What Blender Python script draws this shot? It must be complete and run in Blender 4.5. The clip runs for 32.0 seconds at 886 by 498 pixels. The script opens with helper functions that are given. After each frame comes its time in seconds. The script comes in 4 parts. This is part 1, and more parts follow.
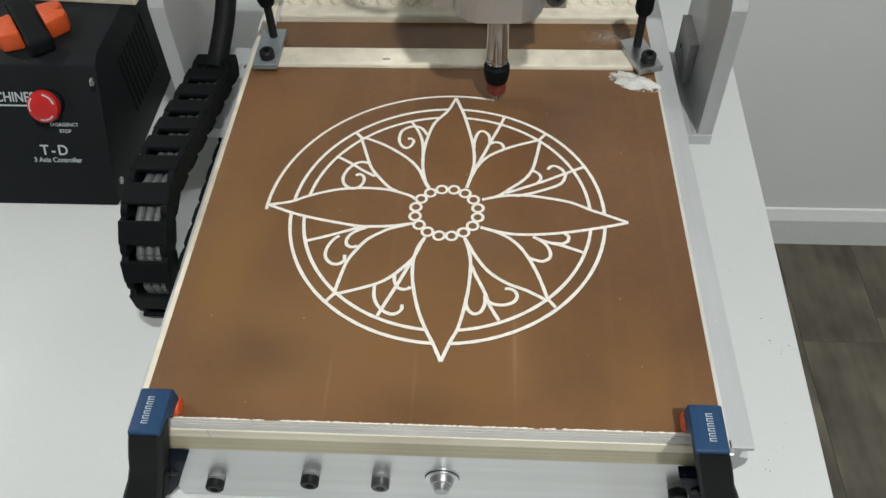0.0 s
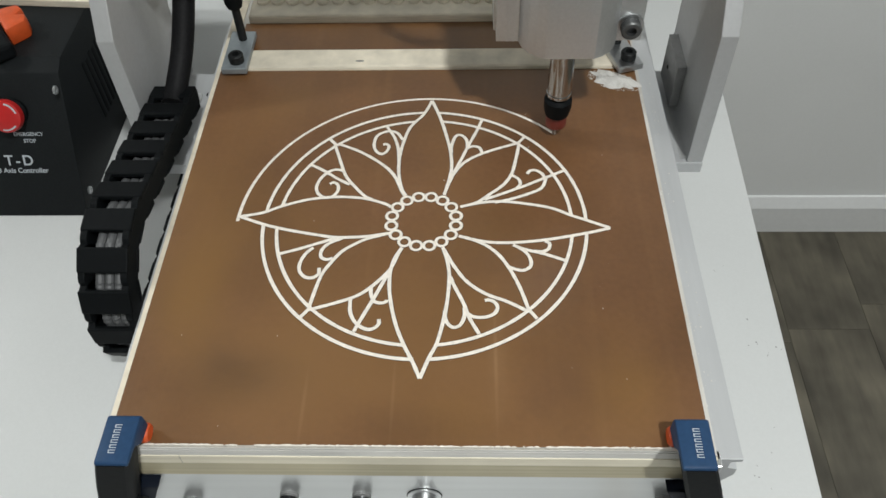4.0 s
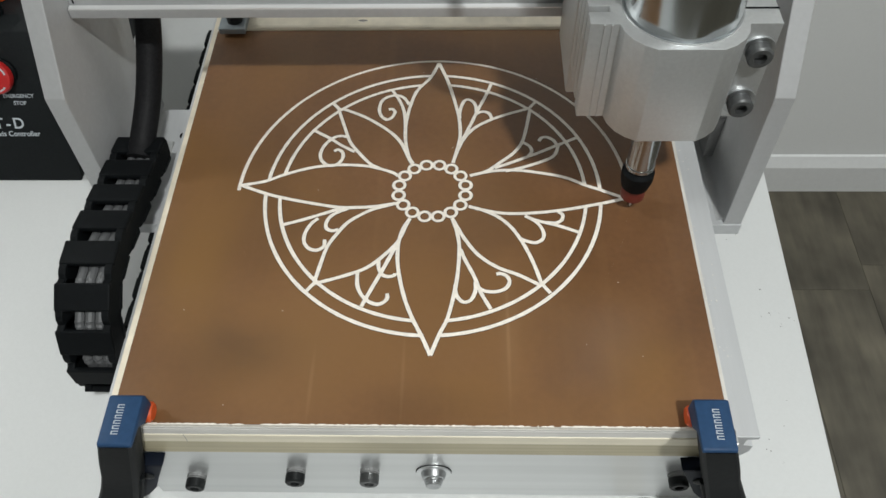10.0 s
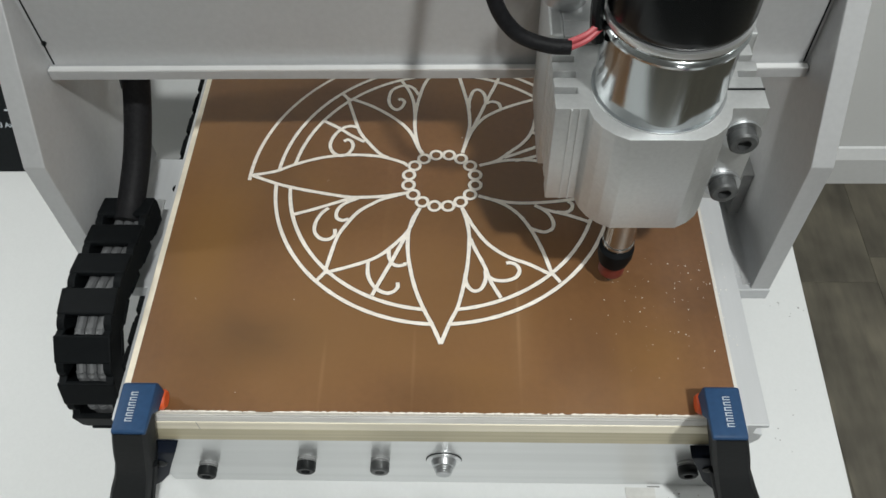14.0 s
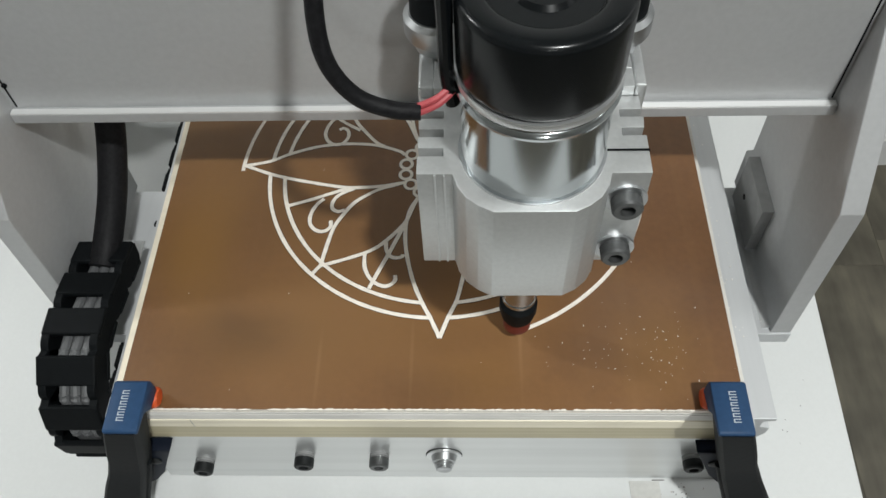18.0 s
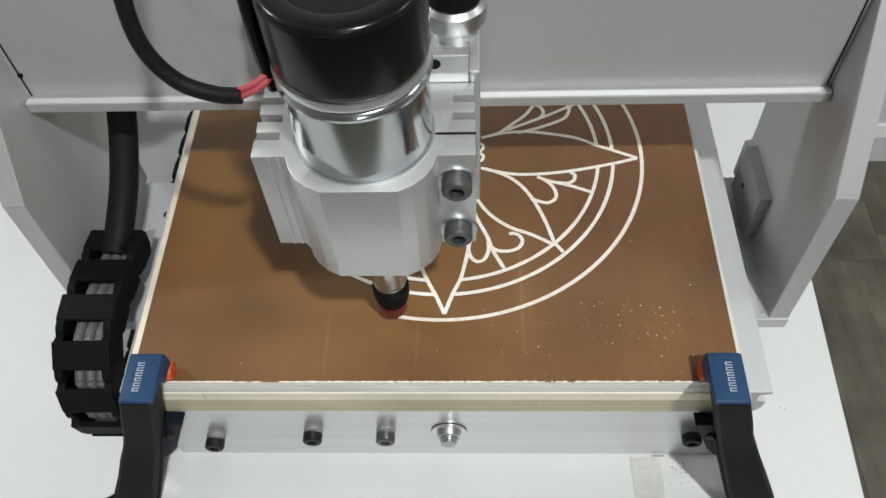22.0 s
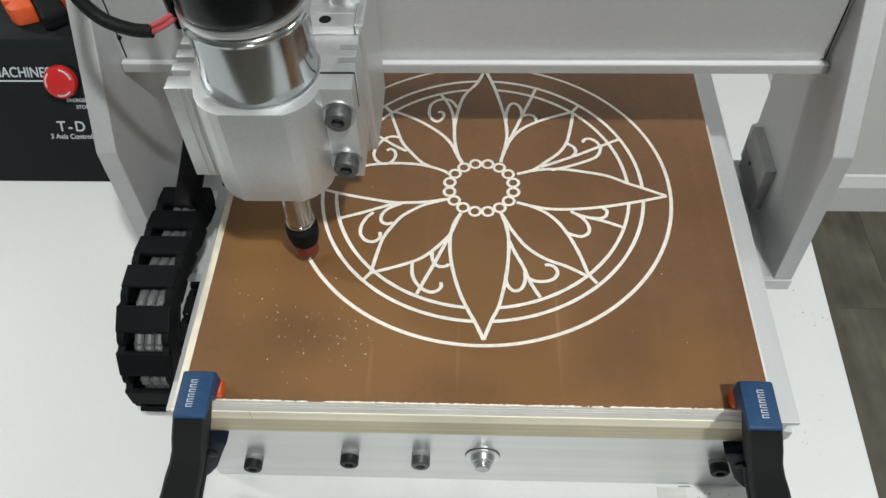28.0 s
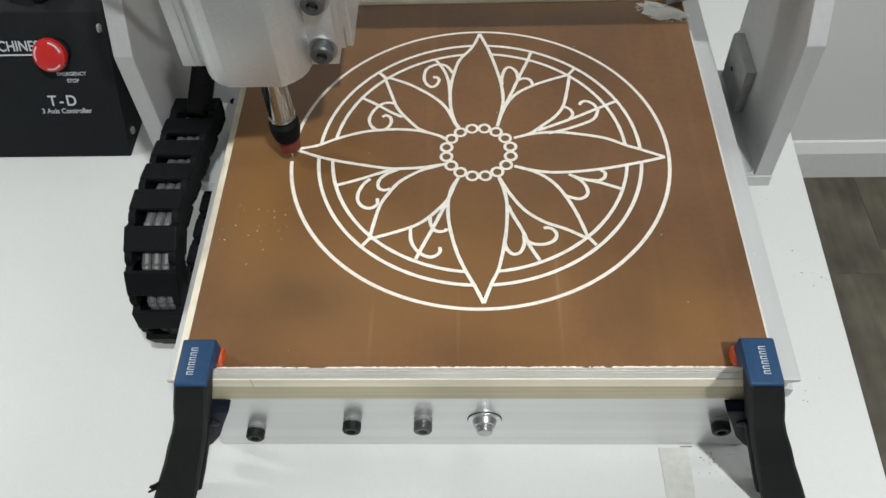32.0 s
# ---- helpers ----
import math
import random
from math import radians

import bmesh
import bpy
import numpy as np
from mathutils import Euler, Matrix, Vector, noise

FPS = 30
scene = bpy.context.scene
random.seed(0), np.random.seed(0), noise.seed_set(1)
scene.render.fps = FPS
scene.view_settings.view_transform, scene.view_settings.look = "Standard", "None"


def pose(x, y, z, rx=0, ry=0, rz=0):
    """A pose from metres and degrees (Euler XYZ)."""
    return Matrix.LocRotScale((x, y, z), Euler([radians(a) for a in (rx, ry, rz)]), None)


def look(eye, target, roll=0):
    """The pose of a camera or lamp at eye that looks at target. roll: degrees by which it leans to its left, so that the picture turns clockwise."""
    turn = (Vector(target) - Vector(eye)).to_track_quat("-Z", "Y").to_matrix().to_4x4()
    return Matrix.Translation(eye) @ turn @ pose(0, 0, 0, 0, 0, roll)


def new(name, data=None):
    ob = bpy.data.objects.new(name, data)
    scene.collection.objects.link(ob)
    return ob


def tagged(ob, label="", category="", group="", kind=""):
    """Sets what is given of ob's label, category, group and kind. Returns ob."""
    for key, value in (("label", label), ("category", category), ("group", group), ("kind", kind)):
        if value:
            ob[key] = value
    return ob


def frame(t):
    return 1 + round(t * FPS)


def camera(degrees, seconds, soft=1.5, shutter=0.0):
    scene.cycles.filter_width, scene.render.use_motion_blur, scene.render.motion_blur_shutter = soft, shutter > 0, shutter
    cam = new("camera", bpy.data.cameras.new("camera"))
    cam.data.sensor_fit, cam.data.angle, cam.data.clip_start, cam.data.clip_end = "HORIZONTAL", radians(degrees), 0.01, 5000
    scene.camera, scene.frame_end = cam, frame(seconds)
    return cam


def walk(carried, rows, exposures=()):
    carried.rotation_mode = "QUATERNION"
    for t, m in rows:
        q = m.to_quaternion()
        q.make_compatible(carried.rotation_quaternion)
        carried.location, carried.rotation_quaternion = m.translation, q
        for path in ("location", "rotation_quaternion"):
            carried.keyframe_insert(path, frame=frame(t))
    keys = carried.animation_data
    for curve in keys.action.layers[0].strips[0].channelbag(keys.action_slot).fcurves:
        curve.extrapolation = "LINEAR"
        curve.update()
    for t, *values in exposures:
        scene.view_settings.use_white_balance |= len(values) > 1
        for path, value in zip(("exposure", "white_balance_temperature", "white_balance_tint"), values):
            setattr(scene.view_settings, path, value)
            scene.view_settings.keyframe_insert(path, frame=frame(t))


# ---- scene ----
import itertools

cam = camera(57.5, 32.0)
PATH = [
    (0, (0.0237, -0.3551, 1.2373), (-0.0253, 0.2857, 0.4712), -2.16),
    (0.5, (0.0229, -0.3437, 1.2380), (-0.0210, 0.2860, 0.4623), -2.20),
    (1, (0.0219, -0.3449, 1.2388), (-0.0155, 0.2890, 0.4663), -1.86),
    (1.5, (0.0229, -0.3474, 1.2392), (-0.0128, 0.2874, 0.4674), -1.80),
    (2, (0.0256, -0.3484, 1.2390), (-0.0131, 0.2875, 0.4682), -2.12),
    (2.5, (0.0272, -0.3471, 1.2373), (-0.0123, 0.2897, 0.4673), -2.34),
    (3, (0.0276, -0.3402, 1.2357), (-0.0120, 0.2925, 0.4623), -2.47),
    (3.5, (0.0284, -0.3339, 1.2340), (-0.0061, 0.2954, 0.4576), -2.37),
    (5.5, (0.0269, -0.3413, 1.2346), (-0.0024, 0.2949, 0.4636), -2.16),
    (6, (0.0298, -0.3383, 1.2344), (0.0028, 0.2922, 0.4587), -2.25),
    (6.5, (0.0302, -0.3339, 1.2326), (0.0031, 0.2915, 0.4527), -2.35),
    (7, (0.0286, -0.3269, 1.2314), (0.0031, 0.2931, 0.4472), -2.23),
    (7.5, (0.0254, -0.3168, 1.2292), (-0.0012, 0.2922, 0.4365), -2.11),
    (8, (0.0225, -0.3073, 1.2275), (-0.0045, 0.2884, 0.4248), -2.06),
    (8.5, (0.0199, -0.3048, 1.2264), (-0.0043, 0.2859, 0.4199), -1.82),
    (9, (0.0185, -0.3043, 1.2245), (-0.0048, 0.2736, 0.4087), -1.66),
    (9.5, (0.0187, -0.3096, 1.2253), (-0.0058, 0.2700, 0.4108), -1.72),
    (10, (0.0185, -0.3175, 1.2281), (-0.0059, 0.2683, 0.4180), -1.77),
    (10.5, (0.0174, -0.3240, 1.2299), (-0.0094, 0.2635, 0.4211), -1.92),
    (11, (0.0177, -0.3258, 1.2301), (-0.0114, 0.2628, 0.4222), -2.11),
    (11.5, (0.0184, -0.3224, 1.2288), (-0.0100, 0.2629, 0.4185), -2.21),
    (12, (0.0178, -0.3192, 1.2271), (-0.0106, 0.2632, 0.4147), -2.11),
    (12.5, (0.0180, -0.3173, 1.2261), (-0.0097, 0.2607, 0.4105), -2.14),
    (13, (0.0188, -0.3188, 1.2264), (-0.0092, 0.2598, 0.4112), -2.18),
    (13.5, (0.0177, -0.3197, 1.2276), (-0.0126, 0.2583, 0.4122), -2.29),
    (14, (0.0158, -0.3206, 1.2280), (-0.0151, 0.2588, 0.4135), -2.34),
    (14.5, (0.0161, -0.3199, 1.2270), (-0.0133, 0.2584, 0.4117), -2.36),
    (16.5, (0.0192, -0.3114, 1.2236), (-0.0153, 0.2557, 0.4007), -3.08),
    (17, (0.0183, -0.3086, 1.2227), (-0.0169, 0.2555, 0.3977), -3.16),
    (17.5, (0.0175, -0.3077, 1.2212), (-0.0160, 0.2542, 0.3947), -3.04),
    (18, (0.0186, -0.3105, 1.2213), (-0.0174, 0.2520, 0.3953), -3.29),
    (18.5, (0.0191, -0.3163, 1.2218), (-0.0182, 0.2478, 0.3970), -3.44),
    (19, (0.0199, -0.3192, 1.2231), (-0.0172, 0.2456, 0.3987), -3.39),
    (19.5, (0.0196, -0.3218, 1.2244), (-0.0181, 0.2446, 0.4011), -3.41),
    (20, (0.0177, -0.3248, 1.2250), (-0.0190, 0.2427, 0.4024), -3.25),
    (20.5, (0.0186, -0.3282, 1.2245), (-0.0211, 0.2393, 0.4020), -3.68),
    (21, (0.0204, -0.3286, 1.2243), (-0.0216, 0.2382, 0.4015), -4.08),
    (21.5, (0.0193, -0.3282, 1.2237), (-0.0218, 0.2381, 0.4005), -3.85),
    (22, (0.0179, -0.3285, 1.2243), (-0.0213, 0.2370, 0.4005), -3.66),
    (22.5, (0.0160, -0.3271, 1.2245), (-0.0225, 0.2370, 0.3996), -3.41),
    (23, (0.0151, -0.3256, 1.2237), (-0.0250, 0.2355, 0.3969), -3.58),
    (23.5, (0.0153, -0.3299, 1.2248), (-0.0252, 0.2354, 0.4009), -3.62),
    (24, (0.0143, -0.3332, 1.2247), (-0.0265, 0.2341, 0.4021), -3.68),
    (24.5, (0.0130, -0.3351, 1.2258), (-0.0290, 0.2341, 0.4046), -3.57),
    (25, (0.0099, -0.3383, 1.2292), (-0.0353, 0.2399, 0.4145), -3.23),
    (25.5, (0.0065, -0.3422, 1.2315), (-0.0437, 0.2436, 0.4226), -3.33),
    (27.5, (-0.0025, -0.3496, 1.2342), (-0.0444, 0.2582, 0.4412), -2.66),
    (28, (-0.0031, -0.3476, 1.2352), (-0.0442, 0.2630, 0.4444), -2.39),
    (28.5, (-0.0031, -0.3465, 1.2354), (-0.0469, 0.2605, 0.4419), -2.66),
    (29, (-0.0037, -0.3467, 1.2348), (-0.0461, 0.2612, 0.4419), -2.46),
    (29.5, (-0.0050, -0.3477, 1.2336), (-0.0467, 0.2568, 0.4381), -2.33),
    (30, (-0.0043, -0.3479, 1.2318), (-0.0472, 0.2532, 0.4338), -2.56),
    (30.5, (-0.0048, -0.3475, 1.2324), (-0.0479, 0.2529, 0.4338), -2.50),
    (31, (-0.0035, -0.3457, 1.2309), (-0.0366, 0.2398, 0.4209), -2.72),
    (31.5, (0.0007, -0.3482, 1.2296), (-0.0355, 0.2328, 0.4165), -3.72),
    (32, (-0.0047, -0.3521, 1.2287), (-0.0407, 0.2365, 0.4210), -3.23),
]
EXPOSURES = [(0, -0.34), (7, -0.39), (12, -0.3), (17, -0.22), (22, -0.16), (25, -0.18), (28, -0.13), (32, -0.17)]
walk(cam, [(t, look(eye, target, roll)) for t, eye, target, roll in PATH], EXPOSURES)

# ---- world and lamps ----
TABLE_Z, FLOOR_Z, CEIL_Z, BOARD_Z = 0.735, -0.02, 2.45, 0.85
TAPE_X0, TAPE_X1 = 0.1128, 0.1306
world = bpy.data.worlds.new("world")
world.use_nodes = True
world.node_tree.nodes["Background"].inputs[0].default_value = (0.8, 0.85, 0.9, 1)
world.node_tree.nodes["Background"].inputs[1].default_value = 0.05
scene.world = world
# first lamp is placed from the shadows; the other three are added fill
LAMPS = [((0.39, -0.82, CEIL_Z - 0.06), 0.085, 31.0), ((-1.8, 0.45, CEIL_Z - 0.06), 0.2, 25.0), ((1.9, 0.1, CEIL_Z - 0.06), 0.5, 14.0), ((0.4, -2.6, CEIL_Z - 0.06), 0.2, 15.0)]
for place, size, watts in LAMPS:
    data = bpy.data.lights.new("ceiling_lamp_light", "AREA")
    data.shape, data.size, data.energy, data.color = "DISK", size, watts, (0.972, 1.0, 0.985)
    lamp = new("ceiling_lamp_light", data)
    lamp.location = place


# ---- materials ----
def material(name, colour, rough=0.5, metal=0.0, grain=0.0, scale=60.0, bump=0.0, stretch=(1, 1, 1), coat=0.0, stain=0.0, stain_scale=6.0, rough_var=0.0):
    """A principled material with fine grain, larger stains and a light relief."""
    m = bpy.data.materials.new(name)
    m.use_nodes = True
    nt = m.node_tree
    p = nt.nodes["Principled BSDF"]
    p.inputs["Base Color"].default_value = (*colour, 1)
    p.inputs["Roughness"].default_value, p.inputs["Metallic"].default_value = rough, metal
    p.inputs["Coat Weight"].default_value = coat
    if grain or bump or stain or rough_var:
        tc = nt.nodes.new("ShaderNodeTexCoord")
        mp = nt.nodes.new("ShaderNodeMapping")
        mp.inputs["Scale"].default_value = stretch
        nt.links.new(tc.outputs["Object"], mp.inputs["Vector"])
        n1 = nt.nodes.new("ShaderNodeTexNoise")
        n1.inputs["Scale"].default_value, n1.inputs["Detail"].default_value = scale, 5
        nt.links.new(mp.outputs["Vector"], n1.inputs["Vector"])
        n2 = nt.nodes.new("ShaderNodeTexNoise")
        n2.inputs["Scale"].default_value, n2.inputs["Detail"].default_value = stain_scale, 3
        nt.links.new(tc.outputs["Object"], n2.inputs["Vector"])
        last = None
        for tex, amount in ((n1, grain), (n2, stain)):
            if not amount:
                continue
            r = nt.nodes.new("ShaderNodeMapRange")
            r.inputs["From Min"].default_value, r.inputs["From Max"].default_value = 0.3, 0.7
            r.inputs["To Min"].default_value, r.inputs["To Max"].default_value = 1 - amount, 1 + amount
            nt.links.new(tex.outputs["Fac"], r.inputs["Value"])
            mix = nt.nodes.new("ShaderNodeVectorMath")
            mix.operation = "MULTIPLY"
            if last:
                nt.links.new(last, mix.inputs[0])
            else:
                mix.inputs[0].default_value = colour
            nt.links.new(r.outputs["Result"], mix.inputs[1])
            last = mix.outputs["Vector"]
        if last:
            nt.links.new(last, p.inputs["Base Color"])
        if rough_var:
            r = nt.nodes.new("ShaderNodeMapRange")
            r.inputs["From Min"].default_value, r.inputs["From Max"].default_value = 0.3, 0.7
            r.inputs["To Min"].default_value, r.inputs["To Max"].default_value = max(0.03, rough - rough_var), rough + rough_var
            nt.links.new(n2.outputs["Fac"], r.inputs["Value"])
            nt.links.new(r.outputs["Result"], p.inputs["Roughness"])
        if bump:
            b = nt.nodes.new("ShaderNodeBump")
            b.inputs["Strength"].default_value, b.inputs["Distance"].default_value = bump, 0.0006
            nt.links.new(n1.outputs["Fac"], b.inputs["Height"])
            nt.links.new(b.outputs["Normal"], p.inputs["Normal"])
    return m


def film_material():
    m = material("brown_film", (0.158, 0.0745, 0.031), 0.4, grain=0.07, scale=260, bump=0.1, stain=0.27, stain_scale=8, rough_var=0.09)
    nt = m.node_tree
    p = nt.nodes["Principled BSDF"]
    before = p.inputs["Base Color"].links[0].from_socket
    tc = nt.nodes.new("ShaderNodeTexCoord")
    mp = nt.nodes.new("ShaderNodeMapping")
    mp.inputs["Scale"].default_value = (85, 1.6, 1)
    nt.links.new(tc.outputs["Object"], mp.inputs["Vector"])
    streak = nt.nodes.new("ShaderNodeTexNoise")
    streak.inputs["Scale"].default_value, streak.inputs["Detail"].default_value = 1.0, 2
    nt.links.new(mp.outputs["Vector"], streak.inputs["Vector"])
    r = nt.nodes.new("ShaderNodeMapRange")
    r.inputs["From Min"].default_value, r.inputs["From Max"].default_value = 0.58, 0.72
    r.inputs["To Max"].default_value = 0.16
    nt.links.new(streak.outputs["Fac"], r.inputs["Value"])
    mix = nt.nodes.new("ShaderNodeMix")
    mix.data_type = "RGBA"
    nt.links.new(r.outputs["Result"], mix.inputs["Factor"])
    nt.links.new(before, mix.inputs[6])
    mix.inputs[7].default_value = (0.27, 0.145, 0.062, 1)
    patch = nt.nodes.new("ShaderNodeTexNoise")
    patch.inputs["Scale"].default_value, patch.inputs["Detail"].default_value = 5.5, 4
    nt.links.new(tc.outputs["Object"], patch.inputs["Vector"])
    r2 = nt.nodes.new("ShaderNodeMapRange")
    r2.inputs["From Min"].default_value, r2.inputs["From Max"].default_value = 0.44, 0.68
    r2.inputs["To Max"].default_value = 1.0
    nt.links.new(patch.outputs["Fac"], r2.inputs["Value"])
    mix2 = nt.nodes.new("ShaderNodeMix")
    mix2.data_type = "RGBA"
    nt.links.new(r2.outputs["Result"], mix2.inputs["Factor"])
    nt.links.new(mix.outputs[2], mix2.inputs[6])
    mix2.inputs[7].default_value = (0.2, 0.1, 0.034, 1)
    blotch = nt.nodes.new("ShaderNodeTexNoise")
    blotch.inputs["Scale"].default_value, blotch.inputs["Detail"].default_value, blotch.inputs["Distortion"].default_value = 14.0, 4, 0.6
    nt.links.new(tc.outputs["Object"], blotch.inputs["Vector"])
    r3 = nt.nodes.new("ShaderNodeMapRange")
    r3.inputs["From Min"].default_value, r3.inputs["From Max"].default_value = 0.52, 0.74
    r3.inputs["To Max"].default_value = 0.42
    nt.links.new(blotch.outputs["Fac"], r3.inputs["Value"])
    mix3 = nt.nodes.new("ShaderNodeMix")
    mix3.data_type = "RGBA"
    nt.links.new(r3.outputs["Result"], mix3.inputs["Factor"])
    nt.links.new(mix2.outputs[2], mix3.inputs[6])
    mix3.inputs[7].default_value = (0.108, 0.054, 0.025, 1)
    last = mix3.outputs[2]

    def spot(cx, cy, wx, wy, colour, most, before):
        """A soft stain or scuff of its own shape, broken up by noise."""
        off = nt.nodes.new("ShaderNodeVectorMath")
        off.operation = "SUBTRACT"
        off.inputs[1].default_value = (cx, cy, BOARD_Z)
        nt.links.new(tc.outputs["Object"], off.inputs[0])
        size = nt.nodes.new("ShaderNodeVectorMath")
        size.operation = "DIVIDE"
        size.inputs[1].default_value = (wx, wy, 1)
        nt.links.new(off.outputs["Vector"], size.inputs[0])
        far = nt.nodes.new("ShaderNodeVectorMath")
        far.operation = "LENGTH"
        nt.links.new(size.outputs["Vector"], far.inputs[0])
        ramp = nt.nodes.new("ShaderNodeMapRange")
        ramp.interpolation_type = "SMOOTHSTEP"
        ramp.inputs["From Min"].default_value, ramp.inputs["From Max"].default_value = 1.0, 0.1
        ramp.inputs["To Max"].default_value = most
        nt.links.new(far.outputs["Value"], ramp.inputs["Value"])
        uneven = nt.nodes.new("ShaderNodeMath")
        uneven.operation = "MULTIPLY"
        nt.links.new(ramp.outputs["Result"], uneven.inputs[0])
        nt.links.new(blotch.outputs["Fac"], uneven.inputs[1])
        over = nt.nodes.new("ShaderNodeMix")
        over.data_type = "RGBA"
        nt.links.new(uneven.outputs["Value"], over.inputs["Factor"])
        nt.links.new(before, over.inputs[6])
        over.inputs[7].default_value = (*colour, 1)
        return over.outputs[2]

    dark, pale, gold = (0.075, 0.042, 0.02), (0.34, 0.2, 0.1), (0.235, 0.118, 0.03)
    for cx, cy, wx, wy, colour, most in ((-0.102, -0.112, 0.055, 0.028, dark, 0.65), (-0.135, -0.05, 0.035, 0.09, gold, 0.8), (0.043, -0.106, 0.0016, 0.05, pale, 0.6), (0.044, -0.1, 0.008, 0.06, pale, 0.22),
                                         (-0.0125, -0.125, 0.0015, 0.035, pale, 0.42), (-0.06, -0.13, 0.0016, 0.03, pale, 0.42), (0.02, -0.135, 0.03, 0.02, gold, 0.4), (0.118, -0.125, 0.035, 0.045, gold, 0.6), (0.0, -0.14, 0.045, 0.016, dark, 0.4)):
        last = spot(cx, cy, wx, wy, colour, most, last)
    nt.links.new(last, p.inputs["Base Color"])
    return m


FILM = film_material()
WOOD = material("pale_plywood", (0.77, 0.70, 0.57), 0.6, grain=0.14, scale=70, bump=0.25, stretch=(1, 1, 14), stain=0.12, stain_scale=14)
SCRAP = material("rubbed_brown_film", (0.6, 0.5, 0.4), 0.6, grain=0.2, scale=400)
SPOIL = material("scuffed_pale_wood", (0.62, 0.6, 0.56), 0.55, grain=0.08, scale=60, bump=0.2, stretch=(1, 0.1, 3), stain=0.12, stain_scale=22)
CUT = material("milled_pale_wood", (0.82, 0.765, 0.69), 0.75, grain=0.1, scale=300, bump=0.3)
PLY_DARK = material("ply_glue_line", (0.33, 0.31, 0.28), 0.7, grain=0.2, scale=120, stretch=(1, 1, 10))
PLY_PALE = material("ply_end_grain", (0.72, 0.70, 0.665), 0.7, grain=0.1, scale=90, bump=0.3, stretch=(0.15, 1, 6), stain=0.08, stain_scale=30)
CREAM = material("cream_wood_edge", (0.76, 0.70, 0.56), 0.55, grain=0.08, scale=60, bump=0.2, stretch=(0.1, 1, 10), stain=0.1, stain_scale=16)
OCHRE = material("ochre_wood_edge", (0.46, 0.41, 0.28), 0.5, grain=0.12, scale=60, bump=0.2, stretch=(0.1, 1, 8), stain=0.12, stain_scale=16)
FILM_EDGE_SHADE = material("cut_film_edge_and_groove_shade", (0.075, 0.040, 0.021), 0.6, grain=0.2, scale=500)
DARK_STEEL = material("dull_grey_steel", (0.10, 0.103, 0.103), 0.42, 0.6, grain=0.12, scale=300, stain=0.15, stain_scale=60)
BLUE_STEEL = material("bluish_grey_steel", (0.3, 0.335, 0.355), 0.45, 0.5, grain=0.06, scale=200, stain=0.1, stain_scale=40)
ALU_DARK = material("dull_grey_casting", (0.26, 0.262, 0.26), 0.6, 0.3, grain=0.08, scale=200, bump=0.1, stain=0.12, stain_scale=40)
LIP_HIGHLIGHT = material("lip_highlight_aluminium", (0.88, 0.88, 0.87), 0.3, 0.55, grain=0.02, scale=100, stretch=(0.05, 1, 1))
ALU = material("mill_finish_aluminium", (0.72, 0.73, 0.735), 0.36, 0.85, grain=0.05, scale=180, bump=0.05, stretch=(0.05, 1, 1), rough_var=0.08)
BRUSHED = material("brushed_aluminium", (0.68, 0.69, 0.69), 0.34, 0.82, grain=0.05, scale=120, bump=0.03, stretch=(0.02, 1, 1), stain=0.05, stain_scale=8, rough_var=0.06)
ALU_SAND = material("bead_blasted_aluminium", (0.6, 0.61, 0.61), 0.45, 0.8, grain=0.04, scale=500, bump=0.06)
ALU_PLATE = material("grey_anodised_plate", (0.5, 0.505, 0.51), 0.58, 0.45, grain=0.03, scale=300, bump=0.05, stain=0.05)
STEEL = material("polished_steel", (0.45, 0.475, 0.485), 0.15, 1.0, grain=0.03, scale=200, stretch=(1, 1, 0.05))
ZINC = material("zinc_plated_steel", (0.5, 0.51, 0.52), 0.36, 1.0, grain=0.05, scale=200)
BLACK_METAL = material("black_oxide_steel", (0.014, 0.0155, 0.016), 0.48, 0.15, grain=0.2, scale=400)
BLACK_GLOSS = material("glossy_black_enamel", (0.0042, 0.0052, 0.006), 0.22, grain=0.1, scale=50)
BLACK = material("matt_black_plastic", (0.0042, 0.0052, 0.0060), 0.6, grain=0.15, scale=300, bump=0.15, stain=0.2, stain_scale=20)
BLACK_BOX = material("black_powder_coat", (0.009, 0.011, 0.012), 0.55, grain=0.15, scale=600, bump=0.3, stain=0.15)
HOSE = material("black_braided_sleeve", (0.009, 0.009, 0.01), 0.55, grain=0.3, scale=500, bump=0.5)
GREY_WIRE = material("grey_cable_sheath", (0.11, 0.113, 0.116), 0.5, grain=0.08, scale=200)
BLUE = material("dark_blue_plastic", (0.02, 0.055, 0.125), 0.5, grain=0.08, scale=300, bump=0.1)
NAVY = material("navy_plastic", (0.005, 0.008, 0.016), 0.5, grain=0.1, scale=300)
ORANGE = material("orange_rubber", (0.62, 0.085, 0.015), 0.5, grain=0.08, scale=200)
COLLAR = material("dark_red_resin", (0.13, 0.022, 0.014), 0.4, grain=0.1, scale=300)
RED = material("red_plastic", (0.5, 0.018, 0.018), 0.35, grain=0.05, scale=200)
PINK = material("pinkish_red_wire", (0.42, 0.07, 0.08), 0.45)
RAIL = material("satin_anodised_rail", (0.56, 0.57, 0.58), 0.55, 0.3, grain=0.03, scale=200, stretch=(1, 0.05, 1), stain=0.05)
PRINT = material("pale_grey_print", (0.48, 0.52, 0.55), 0.6)
TABLE = material("white_laminate", (0.6, 0.61, 0.605), 0.42, grain=0.015, scale=500, stain=0.025, stain_scale=4, rough_var=0.06)
